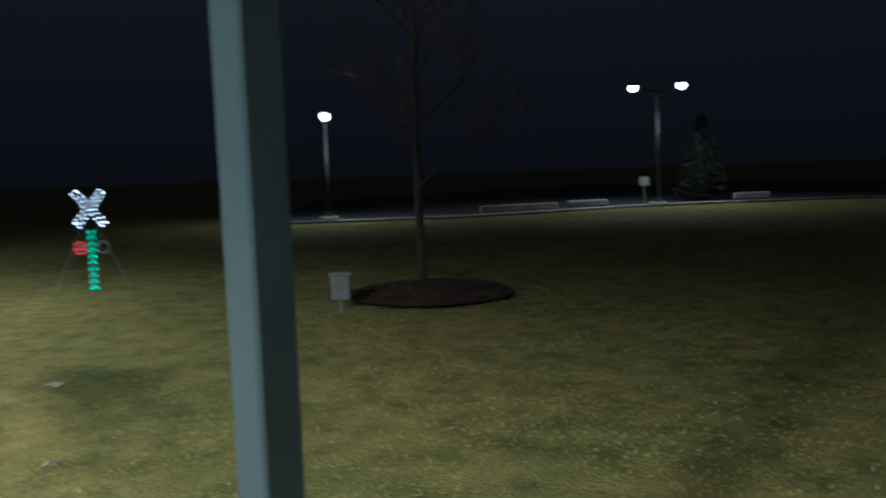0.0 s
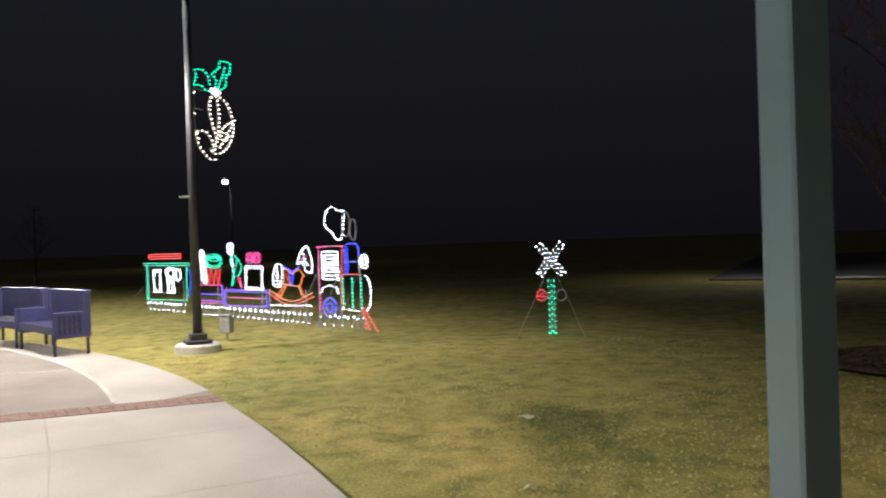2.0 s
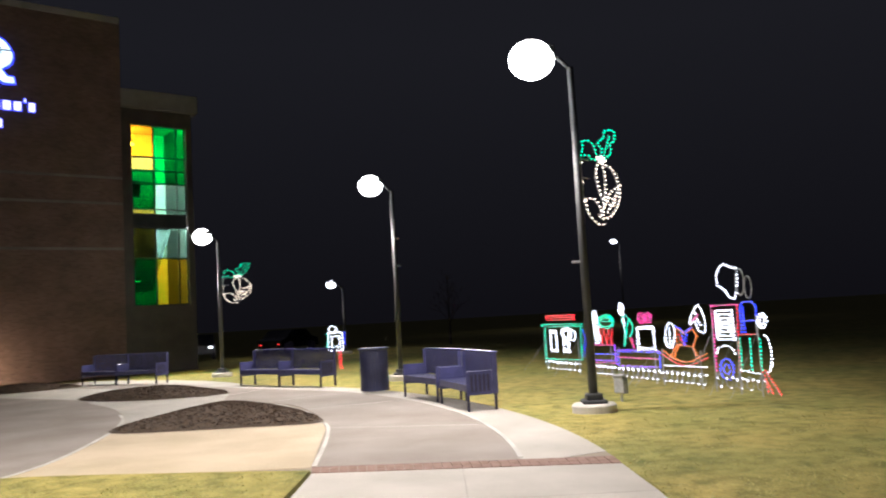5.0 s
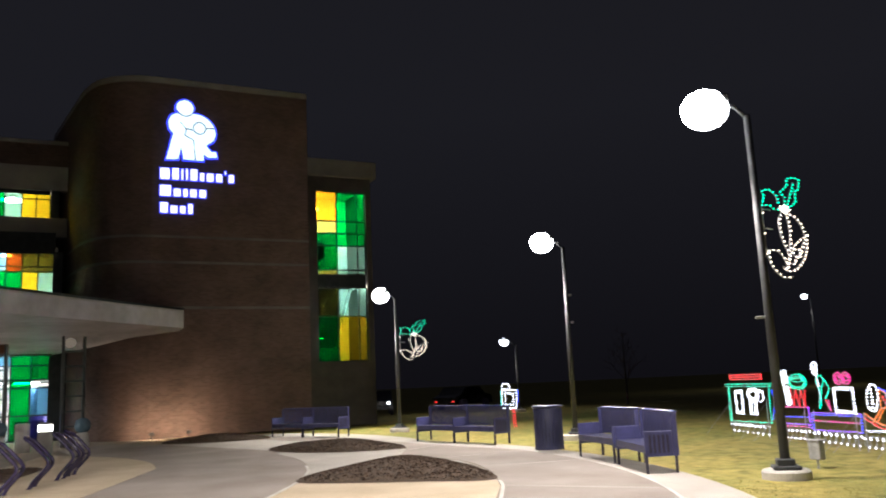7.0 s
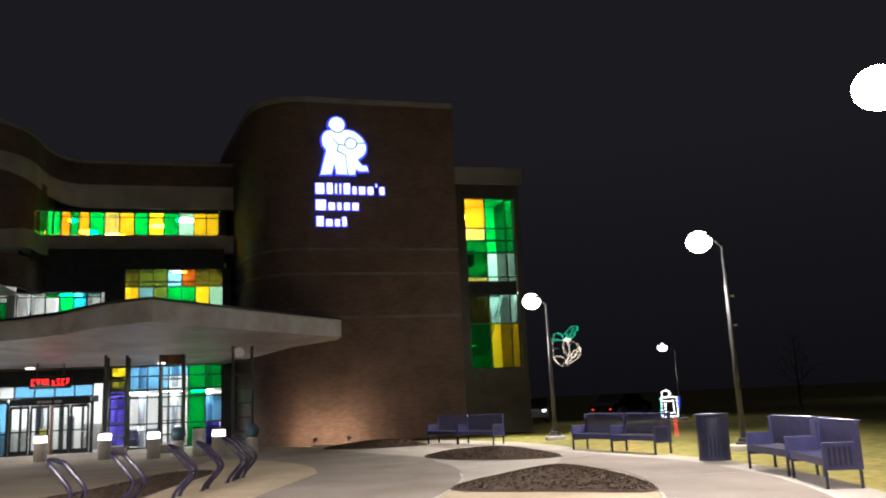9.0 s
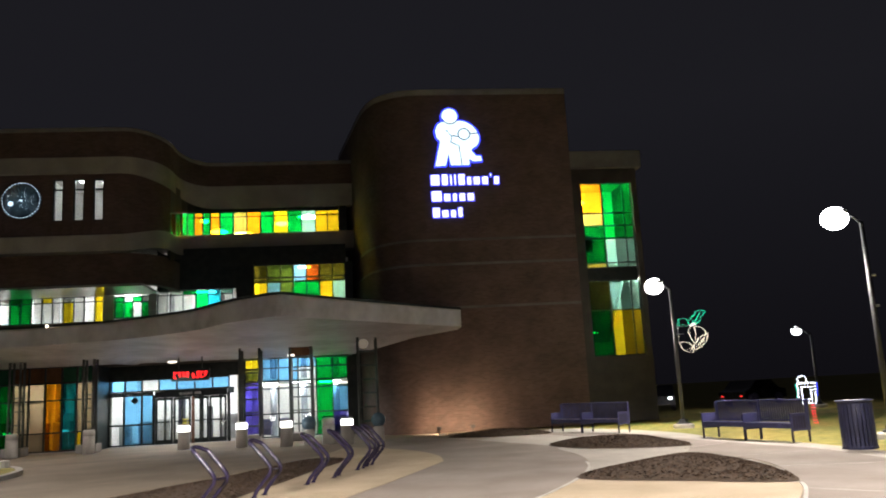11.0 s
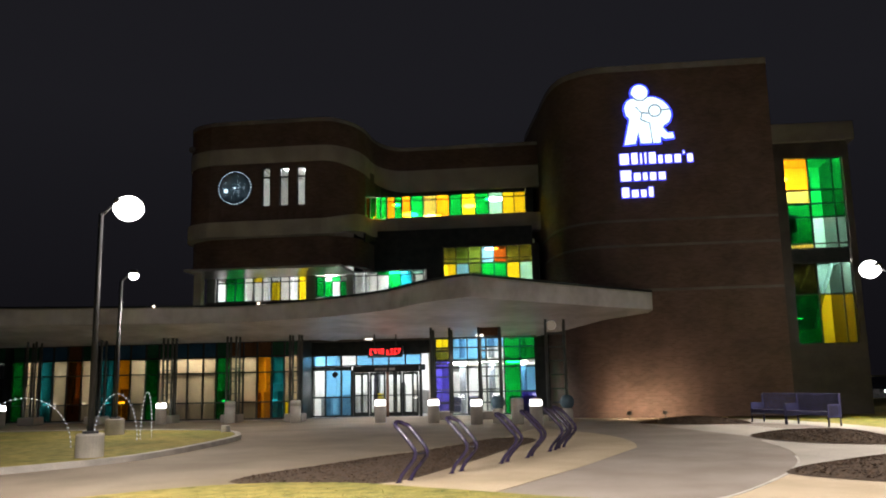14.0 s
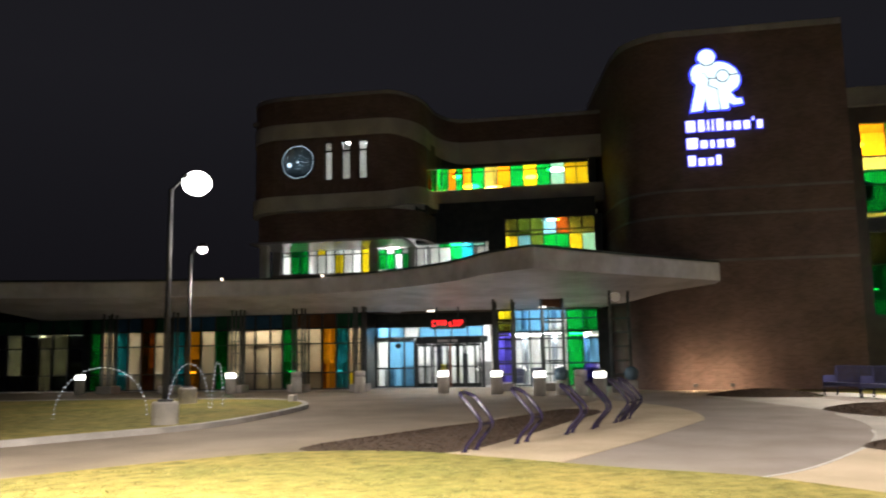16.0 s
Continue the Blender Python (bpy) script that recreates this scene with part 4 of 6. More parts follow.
for u in (-4.2, -2.7, -1.2):
    part("ceiling_light", boxes((u - 0.5, u + 0.5, 41.3, 41.7, 2.49, 2.546)), ENTRYFIX, hospital, "glowing ceiling light")
part("atrium_corner", boxes((-0.28, 0.55, 38.8, 39.2, 0.0, 4.6)), MULLION, hospital)

# red message board over the doors: unreadable glyphs as bars
board = part("message_board", boxes((-7.90, -6.28, 36.85, 37.0, 2.75, 3.27), bevel=0.02), MULLION, hospital, "black message board with red lamps")
rg = random.Random(4)
for i in range(8):
    u = -7.80 + i * 0.175 + (0.09 if i > 3 else 0.0)
    bars = [(0, 0.12, 0.22, 0.27), (0, 0.12, 0.0, 0.05), (0.0, 0.04, 0.05, 0.22), (0.08, 0.12, 0.05, 0.22), (0.02, 0.10, 0.11, 0.16)]
    for du0, du1, dz0, dz1 in rg.sample(bars, 3):
        part("message_bar", boxes((u + du0, u + du1, 36.83, 36.848, 2.87 + dz0, 2.87 + dz1)), LEDRED, board, "red glowing bar")
part("board_hanger", tube(tube(bmesh.new(), [(-7.6, 36.92, 3.25), (-7.6, 36.92, 4.1)], 0.025), [(-6.6, 36.92, 3.25), (-6.6, 36.92, 4.1)], 0.025), COLUMN, hospital)

# canopy: thin at its outer edge, deeper towards the wall
EDGE = [*V2((4.4, 34.0), (4.35, 32.3)), *V2((1.8, 29.7), (-0.22, 27.5), (-1.9, 25.6)), *glide([(-2.15, 25.3), (-2.6, 25.55), (-3.98, 26.8), (-5.55, 29.0), (-8.2, 31.1), (-10.9, 32.2), (-13.5, 32.7), (-16.9, 32.1), (-22.2, 30.6), (-28.0, 28.4)], 4)]
WALLLINE = []
for p in EDGE:
    WALLLINE.append(Vector((max(min(p.x, 1.1), -30.0), 36.85 if p.x < -10 else (38.8 if p.x < 0.0 else 34.0))))
can = bmesh.new()
rows = []
for p, w in zip(EDGE, WALLLINE):
    rows.append([can.verts.new((p.x, p.y, 4.22)), can.verts.new((*p.lerp(w, 0.55), 3.98)), can.verts.new((w.x, w.y, 3.62))])
for a, b in zip(rows, rows[1:]):
    for j in range(2):
        can.faces.new((a[j], a[j + 1], b[j + 1], b[j]))
bmesh.ops.recalc_face_normals(can, faces=can.faces[:])
part("canopy_soffit", can, SOFFIT, hospital, "pale metal canopy soffit", True)
face = ribbon(bmesh.new(), EDGE, 4.21, 4.82, 0.04)
part("canopy_fascia", face, SOFFIT, hospital, "pale metal canopy fascia")
lid = bmesh.new()
top = []
for p, w in zip(EDGE, WALLLINE):
    top.append([lid.verts.new((p.x, p.y, 4.824)), lid.verts.new((w.x, w.y, 5.0)), lid.verts.new((w.x, w.y, 5.06)), lid.verts.new((p.x, p.y, 4.88))])
for a, b in zip(top, top[1:]):
    for j in range(4):
        lid.faces.new((a[j], b[j], b[(j + 1) % 4], a[(j + 1) % 4]))
bmesh.ops.recalc_face_normals(lid, faces=lid.faces[:])
part("canopy_roof", lid, PANEL, hospital, "thin metal canopy roof")
part("canopy_edge_trim", ribbon(bmesh.new(), [p + Vector((0, -0.03)) for p in EDGE], 4.885, 4.965, 0.12), MULLION, hospital, "dark metal edge trim of the canopy")
for u, y in ((1.6, 31.2), (-11.5, 32.35), (-16.0, 32.3)):
    part("canopy_light", ball(bmesh.new(), (u, y - 0.1, 4.93), 0.05), WARMBULB, hospital, "small lamp on the canopy edge")


def lattice(u, y, z1, w=0.42):
    """Open steel column: corner tubes, rungs and a base block."""
    c = thing("canopy_column", Matrix(), "", "")
    c.parent = hospital
    for du in (-w / 2, w / 2):
        for dy in (-w / 2, w / 2):
            part("upright", tube(bmesh.new(), [(u + du, y + dy, 0.3), (u + du, y + dy, z1)], 0.055), COLUMN, c)
    for i in range(int((z1 - 0.5) / 0.55)):
        z = 0.7 + 0.55 * i
        for dy in (-w / 2, w / 2):
            part("rung", boxes((u - w / 2, u + w / 2, y + dy - 0.02, y + dy + 0.02, z - 0.025, z + 0.025)), COLUMN, c)
    if w > 0.85:
        part("column_head", boxes((u - w / 2 - 0.06, u + w / 2 + 0.06, y - w / 2 + 0.06, y + w / 2 - 0.06, z1 - 0.45, z1 - 0.02), bevel=0.02), SPRUST, c, "rust brown steel head plate")
    part("column_base", boxes((u - 0.4, u + 0.4, y - 0.4, y + 0.4, 0.0, 0.35), bevel=0.03), STONE, c, "pale stone base")


for u, y, z, w in ((0.55, 33.2, 4.0, 0.72), (-2.2, 35.2, 3.95, 0.88), (-4.3, 35.2, 3.95, 0.80), (-10.9, 35.6, 3.8, 0.42), (-13.8, 35.6, 3.8, 0.42), (-16.8, 35.6, 3.8, 0.42), (-20.2, 35.6, 3.8, 0.42), (-23.4, 35.6, 3.8, 0.42)):
    lattice(u, y, z, w)
globe = part("globe_light", ball(bmesh.new(), (0.42, 32.9, 3.75), 0.2, 3), glow("dim_globe", (1.0, 0.82, 0.6), 0.16), hospital, "dim frosted globe light", True)
# the spots under these are added to brighten the paving at the entrance
for u, y in ((-2.6, 34.9), (-7.6, 35.6)):
    part("soffit_light", boxes((u - 0.14, u + 0.14, y - 0.14, y + 0.14, 3.5, 3.56)), SOFFITGLOW, hospital, "small square soffit light")
    lamp("soffit_fill", "SPOT", FRONT @ Matrix.Translation((u, y, 3.46)), 420, (1.0, 0.92, 0.8), 0.12, 150, 0.5)

# roof sign: halo-lit shapes and letter-sized bars
sign = part("roof_sign", boxes((3.7, 3.9, 34.25, 34.28, 9.2, 9.3)), SIGNWHITE, hospital, "white glowing sign with blue edge")


def blob(pts, y0, y1, material, name, smooth=6):
    bm = bmesh.new()
    prism(bm, [tuple(p)[:2] for p in (glide(pts, smooth, True) if smooth else pts)], y0, y1)
    bmesh.ops.transform(bm, matrix=Matrix(((1, 0, 0, 0), (0, 0, 1, 0), (0, 1, 0, 0), (0, 0, 0, 1))), verts=bm.verts)
    bmesh.ops.recalc_face_normals(bm, faces=bm.faces[:])
    return part(name, bm, material, sign)


def grown(pts, g):
    """An outline pushed outwards by g metres."""
    area = sum(p[0] * q[1] - q[0] * p[1] for p, q in zip(pts, pts[1:] + pts[:1]))
    g, out = (g if area > 0 else -g), []
    for i, p in enumerate(pts):
        a, b, c = Vector(pts[i - 1]), Vector(p), Vector(pts[(i + 1) % len(pts)])
        n = (b - a).normalized() + (c - b).normalized()
        n = Vector((n.y, -n.x)).normalized()
        out.append(b + n * g)
    return out


BACK = [(3.86 + (p.x - 3.84) * 0.87, p.y) for p in glide([(3.93, 13.06), (4.06, 13.32), (4.34, 13.44), (4.66, 13.36), (4.98, 13.46), (5.38, 13.46), (5.78, 13.28), (6.06, 12.98), (6.15, 12.66), (6.04, 12.38), (5.80, 12.22)], 4)]
LEGS = [(3.86 + (x - 3.84) * 0.87, z) for x, z in ((5.70, 12.12), (5.94, 11.86), (6.18, 11.86), (6.22, 11.64), (5.80, 11.62), (5.58, 11.74), (5.58, 11.46), (4.64, 11.46), (4.54, 12.00), (4.38, 11.46), (3.84, 11.42), (4.16, 12.56), (3.98, 12.76))]


def emblem(grow, y0, y1, material, name):
    disc = [(4.60 + (0.345 + grow) * math.cos(a), 13.71 + (0.345 + grow) * math.sin(a)) for a in (i * math.pi / 4 for i in range(8))]
    blob(disc, y0, y1, material, name)
    blob(grown(BACK + LEGS, grow), y0 - 0.003, y1 - 0.003, material, name, 0)


emblem(0.075, 34.22, 34.28, SIGNBLUE, "sign_halo")
emblem(0.0, 34.16, 34.20, SIGNWHITE, "sign_shape")
rim = [(4.71 + 0.42 * math.cos(radians(a)), 13.71 + 0.365 * math.sin(radians(a))) for a in range(200, 345, 12)]
for pts in ([(4.48, 13.06), (4.76, 12.76), (4.68, 12.50)], [(4.78, 12.80), (5.06, 12.76)], [(5.68, 12.88), (6.12, 12.90)], [(4.68, 12.50), (5.10, 12.32), (5.19, 11.46)], rim):
    part("sign_line", tube(bmesh.new(), [(3.86 + (u - 3.84) * 0.87, 34.13, z) for u, z in pts], 0.026, 4), NAVY, sign)
part("sign_line", tube(bmesh.new(), [(5.20 + 0.26 * math.cos(a), 34.13, 12.86 + 0.26 * math.sin(a)) for a in (i * math.pi / 8 for i in range(17))], 0.026, 4), NAVY, sign)
letters = ((10.56, 3.62, ((0.40, 0.56), (0.28, 0.58), (0.10, 0.56), (0.10, 0.58), (0.30, 0.58), (0.20, 0.42), (0.30, 0.42), (0.28, 0.42), (0.08, 0.2), (0.24, 0.42))), (9.84, 3.62, ((0.46, 0.54), (0.30, 0.40), (0.20, 0.40), (0.28, 0.40), (0.30, 0.40))), (9.12, 3.64, ((0.32, 0.52), (0.30, 0.38), (0.24, 0.38), (0.20, 0.50))))
for z, u, widths in letters:
    for w, h in widths:
        h *= 0.88
        lo = z + (0.34 if h < 0.3 else 0.0)
        for g, y, material, name in ((0.012, 34.235, SIGNBLUE, "sign_halo"), (-0.014, 34.2, LETTERGLOW, "sign_bar")):
            bar = boxes((u - g, u + w + g, y, y + 0.03, lo - g, lo + h + g), bevel=min(0.03, w * 0.3) if g < 0 else 0.0)
            part(name, bar, material, sign)
        u += w + 0.085


# ---- street furniture ----
def street_lamp(x, y, h, toward, power, lens=LED, base="block", head=0.75, thick=0.075, twin=False, label="dark bronze lamp post with bright LED head", light=True, reach=0.26, tilt=(0, 0), cone=154, blend=0.3, spill=170, soft=0.4):
    """Lamp post with a short arm towards a heading in degrees."""
    t = thing("street_lamp", pose(x, y, 0, 0, 0, toward), label, "street lamp")
    z = 0.0
    if base == "block":
        part("footing", lathe(bmesh.new(), [(0.36, -0.1), (0.36, 0.07), (0.33, 0.1)], 28), KERB, t, "round concrete footing")
        part("base_plate", boxes((-0.2, 0.2, -0.2, 0.2, 0.1, 0.16), (-0.13, 0.13, -0.13, 0.13, 0.16, 0.26), bevel=0.015), POLE, t)
    else:
        part("footing", lathe(bmesh.new(), [(0.30, -0.1), (0.30, 0.58), (0.27, 0.62)], 24), KERB, t, "tall round concrete footing")
        part("base_plate", boxes((-0.17, 0.17, -0.17, 0.17, 0.62, 0.67), bevel=0.01), POLE, t)
    part("pole", tube(bmesh.new(), [(0, 0, 0.15), (0, 0, h)], thick, 12, thick * 0.72), POLE, t, smooth=True)
    for s in (1, -1) if twin else (1,):
        part("arm", tube(bmesh.new(), [(0, 0, h - 0.05), ((reach - 0.10) * s, 0, h + 0.14), ((reach + 0.1) * s, 0, h + 0.27)], 0.035, 8), POLE, t)
        hd = part("lamp_head", boxes((reach, reach + head * 0.76, -0.19, 0.19, h + 0.24, h + 0.36) if s > 0 else (-reach - head * 0.76, -reach, -0.19, 0.19, h + 0.24, h + 0.36), bevel=0.02), POLE, t)
        # lens swollen well past its true size to stand for the lamp's glare
        le = bmesh.new()
        bmesh.ops.create_uvsphere(le, u_segments=20, v_segments=10, radius=1.0, matrix=Matrix.Translation(((reach - 0.04 + head / 2) * s, 0, h + 0.17)) @ Matrix.Diagonal((head * 0.46, head * 0.42, head * 0.40, 1)))
        part("lens", le, lens, hd, "glowing white lens", True)
    if light:
        for s in (1, -1) if twin else (1,):
            p = t.matrix_world @ Vector(((reach + head + 0.55) * s, 0, h - 0.4))
            lamp("lamp_light", "SPOT", Matrix.Translation(p) @ pose(0, 0, 0, *tilt, 0), power, (1.0, 0.90, 0.80), soft, cone, blend)
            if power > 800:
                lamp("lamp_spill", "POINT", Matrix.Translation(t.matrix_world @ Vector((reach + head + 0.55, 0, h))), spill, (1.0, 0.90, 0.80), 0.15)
    return t


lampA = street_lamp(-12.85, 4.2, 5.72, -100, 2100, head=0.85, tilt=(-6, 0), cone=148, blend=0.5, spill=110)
part("bracket", boxes((0.05, 0.2, -0.03, 0.03, 2.40, 2.44), bevel=0.006), WIRE, lampA, "small pale bracket")
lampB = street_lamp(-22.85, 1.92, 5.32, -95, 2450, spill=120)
for z in (3.17, 3.94):
    part("bracket", boxes((-0.16, -0.05, -0.03, 0.03, z - 0.03, z + 0.03), bevel=0.006), WIRE, lampB, "small pale bracket")
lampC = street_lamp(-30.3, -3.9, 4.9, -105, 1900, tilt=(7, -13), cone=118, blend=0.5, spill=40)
street_lamp(-44.9, 0.85, 3.6, -90, 250, LEDFAR, head=0.55, reach=0.4)
street_lamp(-10.35, -17.6, 5.65, 150, 480, base="tall", label="lamp post on a tall concrete footing")
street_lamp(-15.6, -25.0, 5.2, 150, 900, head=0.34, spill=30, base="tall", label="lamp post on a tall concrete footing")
street_lamp(-5.65, 33.1, 4.45, 10, 220, LEDFAR, twin=True, head=0.42, reach=0.75, label="distant twin-headed car park lamp")
street_lamp(-16.45, 25.9, 3.6, -55, 180, LEDFAR, head=0.45, reach=0.1, label="distant car park lamp")
street_lamp(-74.6, 28.1, 7.8, -90, 200, LEDFAR, head=0.6, label="far lamp post beyond the lawn")

# unseen lamp, added to brighten the near lawn, walk and paving
street_lamp(-1.3, -7.9, 6.3, 150, 8900, cone=149, blend=0.5, soft=0.6, tilt=(3, 7), label="unseen lamp post added behind the walk to light the lawn")

# ground flood before the brick tower
for u in (3.3, 4.66):
    p = FRONT @ Vector((u, 32.9, 0.0))
    flood = thing("ground_flood", Matrix.Translation(p) @ pose(0, 0, 0, 0, 0, 119.5), "small ground floodlight aimed at the brick wall", "floodlight", "floodlights before the tower")
    part("stem", tube(bmesh.new(), [(0, 0, -0.05), (0, 0, 0.2)], 0.02, 8), POLE, flood)
    part("housing", boxes((-0.09, 0.09, -0.07, 0.03, 0.19, 0.32), bevel=0.015), POLE, flood)
    part("lens", boxes((-0.075, 0.075, 0.031, 0.036, 0.205, 0.305)), BOLLARDGLOW, flood, "small glowing lens")
    lamp("flood_light", "SPOT", look(FRONT @ Vector((u, 32.99, 0.26)), FRONT @ Vector((u + 0.5 * (u - 3.4), 34.3, 0.5))), 190, (1.0, 0.72, 0.44), 0.06, 165, 0.9)


def bench(m):
    """Steel bench: slatted seat and back, solid perforated arm panels, dark legs. Front along -y."""
    b = thing("bench", m, "navy blue coated steel bench with panel arms", "bench", "benches round the plaza")
    L, D = 1.72, 0.55
    for i in range(6):
        y = -D / 2 + 0.05 + i * 0.085
        part("seat_slat", boxes((-L / 2 + 0.03, L / 2 - 0.03, y - 0.034, y + 0.034, 0.425, 0.45)), NAVY, b)
    part("seat_apron", boxes((-L / 2 + 0.03, L / 2 - 0.03, -D / 2, -D / 2 + 0.02, 0.33, 0.45)), NAVY, b)
    for i in range(21):
        x = -L / 2 + 0.07 + i * (L - 0.14) / 20
        part("back_strip", boxes((x - 0.018, x + 0.018, D / 2 - 0.03, D / 2 - 0.012, 0.47, 0.965)), NAVY, b)
    part("back_rail", boxes((-L / 2 + 0.03, L / 2 - 0.03, D / 2 - 0.012, D / 2 + 0.012, 0.46, 0.50)), NAVY, b)
    part("top_rail", boxes((-L / 2, L / 2, D / 2 - 0.02, D / 2 + 0.05, 0.965, 1.0), bevel=0.01), NAVY, b)
    for s in (-1, 1):
        x0, x1 = sorted((s * (L / 2 - 0.03), s * (L / 2 + 0.01)))
        arm = part("arm_panel", boxes((x0, x1, -D / 2, D / 2 - 0.08, 0.27, 0.68), (x0, x1, D / 2 - 0.075, D / 2 + 0.02, 0.27, 0.97), bevel=0.006), NAVY, b)
        for j in range(5):
            y = -D / 2 + 0.07 + j * 0.075
            part("arm_strip", boxes((x1 - 0.002, x1 + 0.006, y, y + 0.04, 0.33, 0.62)) if s > 0 else boxes((x0 - 0.006, x0 + 0.002, y, y + 0.04, 0.33, 0.62)), NAVYLEG, arm)
        for y in (-D / 2 + 0.02, D / 2 - 0.03):
            part("leg", boxes((x0, x1, y - 0.02, y + 0.02, 0.0, 0.27)), NAVYLEG, b)
    return b


first = bench(look((0, 0, 0), (0, 1, 0)) @ pose(0, 0, 0))


def bench_at(ob, ax_, ay_, bx, by):
    """A bench whose front feet run from a (its right end) to b."""
    d = Vector((ax_ - bx, ay_ - by)).normalized()
    ang = math.degrees(math.atan2(d.y, d.x))
    c = Vector(((ax_ + bx) / 2, (ay_ + by) / 2)) + Vector((-d.y, d.x)) * 0.27
    m = pose(c.x, c.y, 0.004, 0, 0, ang)
    if ob is first and not ob.get("placed"):
        ob["placed"] = 1
        ob.matrix_world = m
        return ob
    return copy_thing(ob, m)


bench_at(first, -13.70, 2.26, -15.45, 2.02)
for a in ((-15.62, 1.98, -17.25, 1.50), (-21.40, -0.33, -22.6, -1.42), (-22.75, -1.50, -23.85, -2.52), (-27.6, -5.7, -28.45, -7.05), (-28.55, -7.2, -29.5, -8.45)):
    bench_at(first, *a)
del first["placed"]


def litter_bin(x, y):
    t = thing("litter_bin", pose(x, y, 0.004, 0, 0, 20), "navy blue slatted steel litter bin beside the path", "litter bin")
    part("liner", lathe(bmesh.new(), [(0.28, 0.05), (0.315, 0.92), (0.30, 0.93)], 24), NAVYLEG, t, smooth=True)
    for i in range(26):
        a = i * 2 * math.pi / 26
        s = boxes((0.325, 0.337, -0.03, 0.03, 0.04, 0.95))
        bmesh.ops.transform(s, matrix=Matrix.Rotation(a, 4, "Z"), verts=s.verts)
        part("slat", s, BINNAVY, t)
    part("rim", lathe(bmesh.new(), [(0.34, 0.94), (0.375, 0.97), (0.375, 0.995), (0.30, 1.01), (0.16, 1.0)], 28), BINNAVY, t, "flared navy rim", True)
    part("foot_ring", lathe(bmesh.new(), [(0.35, 0.0), (0.35, 0.05), (0.33, 0.06)], 28), BINNAVY, t)


litter_bin(-19.45, 1.0)


def cycle_rack(x, y, ang):
    t = thing("cycle_rack", pose(x, y, 0.006, 0, 0, ang), "bent dark purple steel cycle rack loop", "bike rack", "cycle racks")
    side = [(0.02, 0.0), (0.10, 0.14), (0.30, 0.36), (0.34, 0.46), (0.30, 0.56), (0.08, 0.80), (0.0, 0.88), (-0.06, 0.90)]
    for s in (-1, 1):
        part("tube", tube(bmesh.new(), glide([(p, s * 0.19, z) for p, z in side[:-1]] + [(-0.06, s * 0.15, 0.915), (-0.10, s * 0.09, 0.945), (-0.115, s * 0.03, 0.955)], 4), 0.036, 8), PURPLE, t, smooth=True)
        part("floor_flange", lathe(bmesh.new(), [(0.06, 0.0), (0.06, 0.012), (0.03, 0.016)], 14, 0.02, s * 0.19), PURPLE, t)
    part("top_bend", tube(bmesh.new(), [(-0.115, -0.032, 0.955), (-0.115, 0.032, 0.955)], 0.036, 8), PURPLE, t, smooth=True)
    part("brace", tube(bmesh.new(), [(0.33, -0.19, 0.45), (0.33, 0.19, 0.45)], 0.02, 8), PURPLE, t)
    return t


for x, y, ang in ((-10.70, -8.86, 98), (-12.20, -8.88, 98), (-14.02, -9.01, 105), (-15.23, -9.14, 108), (-16.75, -9.42, 100), (-17.55, -9.62, 100)):
    cycle_rack(x, y, ang)


def bollard(u, y, lit=True):
    p = FRONT @ Vector((u, y, 0))
    t = thing("bollard", Matrix.Translation(p), "concrete bollard with a glowing white top" if lit else "plain round concrete bollard before glass", "bollard", "bollards before the entrance")
    part("shaft", lathe(bmesh.new(), [(0.23, -0.1), (0.23, 0.66), (0.21, 0.69)], 24), KERB, t, smooth=True)
    if lit:
        part("lens", lathe(bmesh.new(), [(0.215, 0.69), (0.215, 0.86), (0.18, 0.90)], 24), BOLLARDGLOW, t, "glowing white lens")
        part("cap", lathe(bmesh.new(), [(0.225, 0.90), (0.21, 0.93), (0.14, 0.96)], 24), KERB, t, smooth=True)
    else:
        part("cap", lathe(bmesh.new(), [(0.23, 0.69), (0.23, 0.90), (0.18, 0.94)], 24), KERB, t, smooth=True)


for u, y, lit in ((-6.7, 33.6, 1), (-4.35, 32.6, 1), (-2.55, 31.3, 1), (-1.0, 31.2, 0), (-0.3, 30.0, 1), (-13.6, 34.8, 0), (-10.6, 34.6, 0), (-16.8, 34.9, 1), (-24.5, 35.0, 1)):
    bollard(u, y, lit)
for u, y in ((-1.75, 31.8), (0.85, 31.0)):
    p = FRONT @ Vector((u, y, 0))
    t = thing("sphere_bollard", Matrix.Translation(p), "teal blue painted sphere on a short pedestal", "bollard")
    part("pedestal", lathe(bmesh.new(), [(0.22, -0.1), (0.2, 0.5), (0.12, 0.56)], 20), KERB, t)
    part("sphere", ball(bmesh.new(), (0, 0, 0.78), 0.27, 3), BALL, t, smooth=True)

# the steel post beside the walk
post = thing("sign_post", pose(-1.039, 1.562, 0, 0, 0, -17), "square green-grey painted steel post beside the walk", "post")
part("shaft", boxes((-0.0508, 0.0508, -0.0508, 0.0508, 0.0, 2.75), bevel=0.007), POSTGREEN, post)
part("base_plate", boxes((-0.12, 0.12, -0.12, 0.12, -0.02, 0.012), bevel=0.004), POSTGREEN, post)
part("sign_panel", boxes((0.0515, 0.0585, -0.32, 0.32, 2.2, 2.72), bevel=0.002), POSTGREEN, post, "plain painted sign panel")


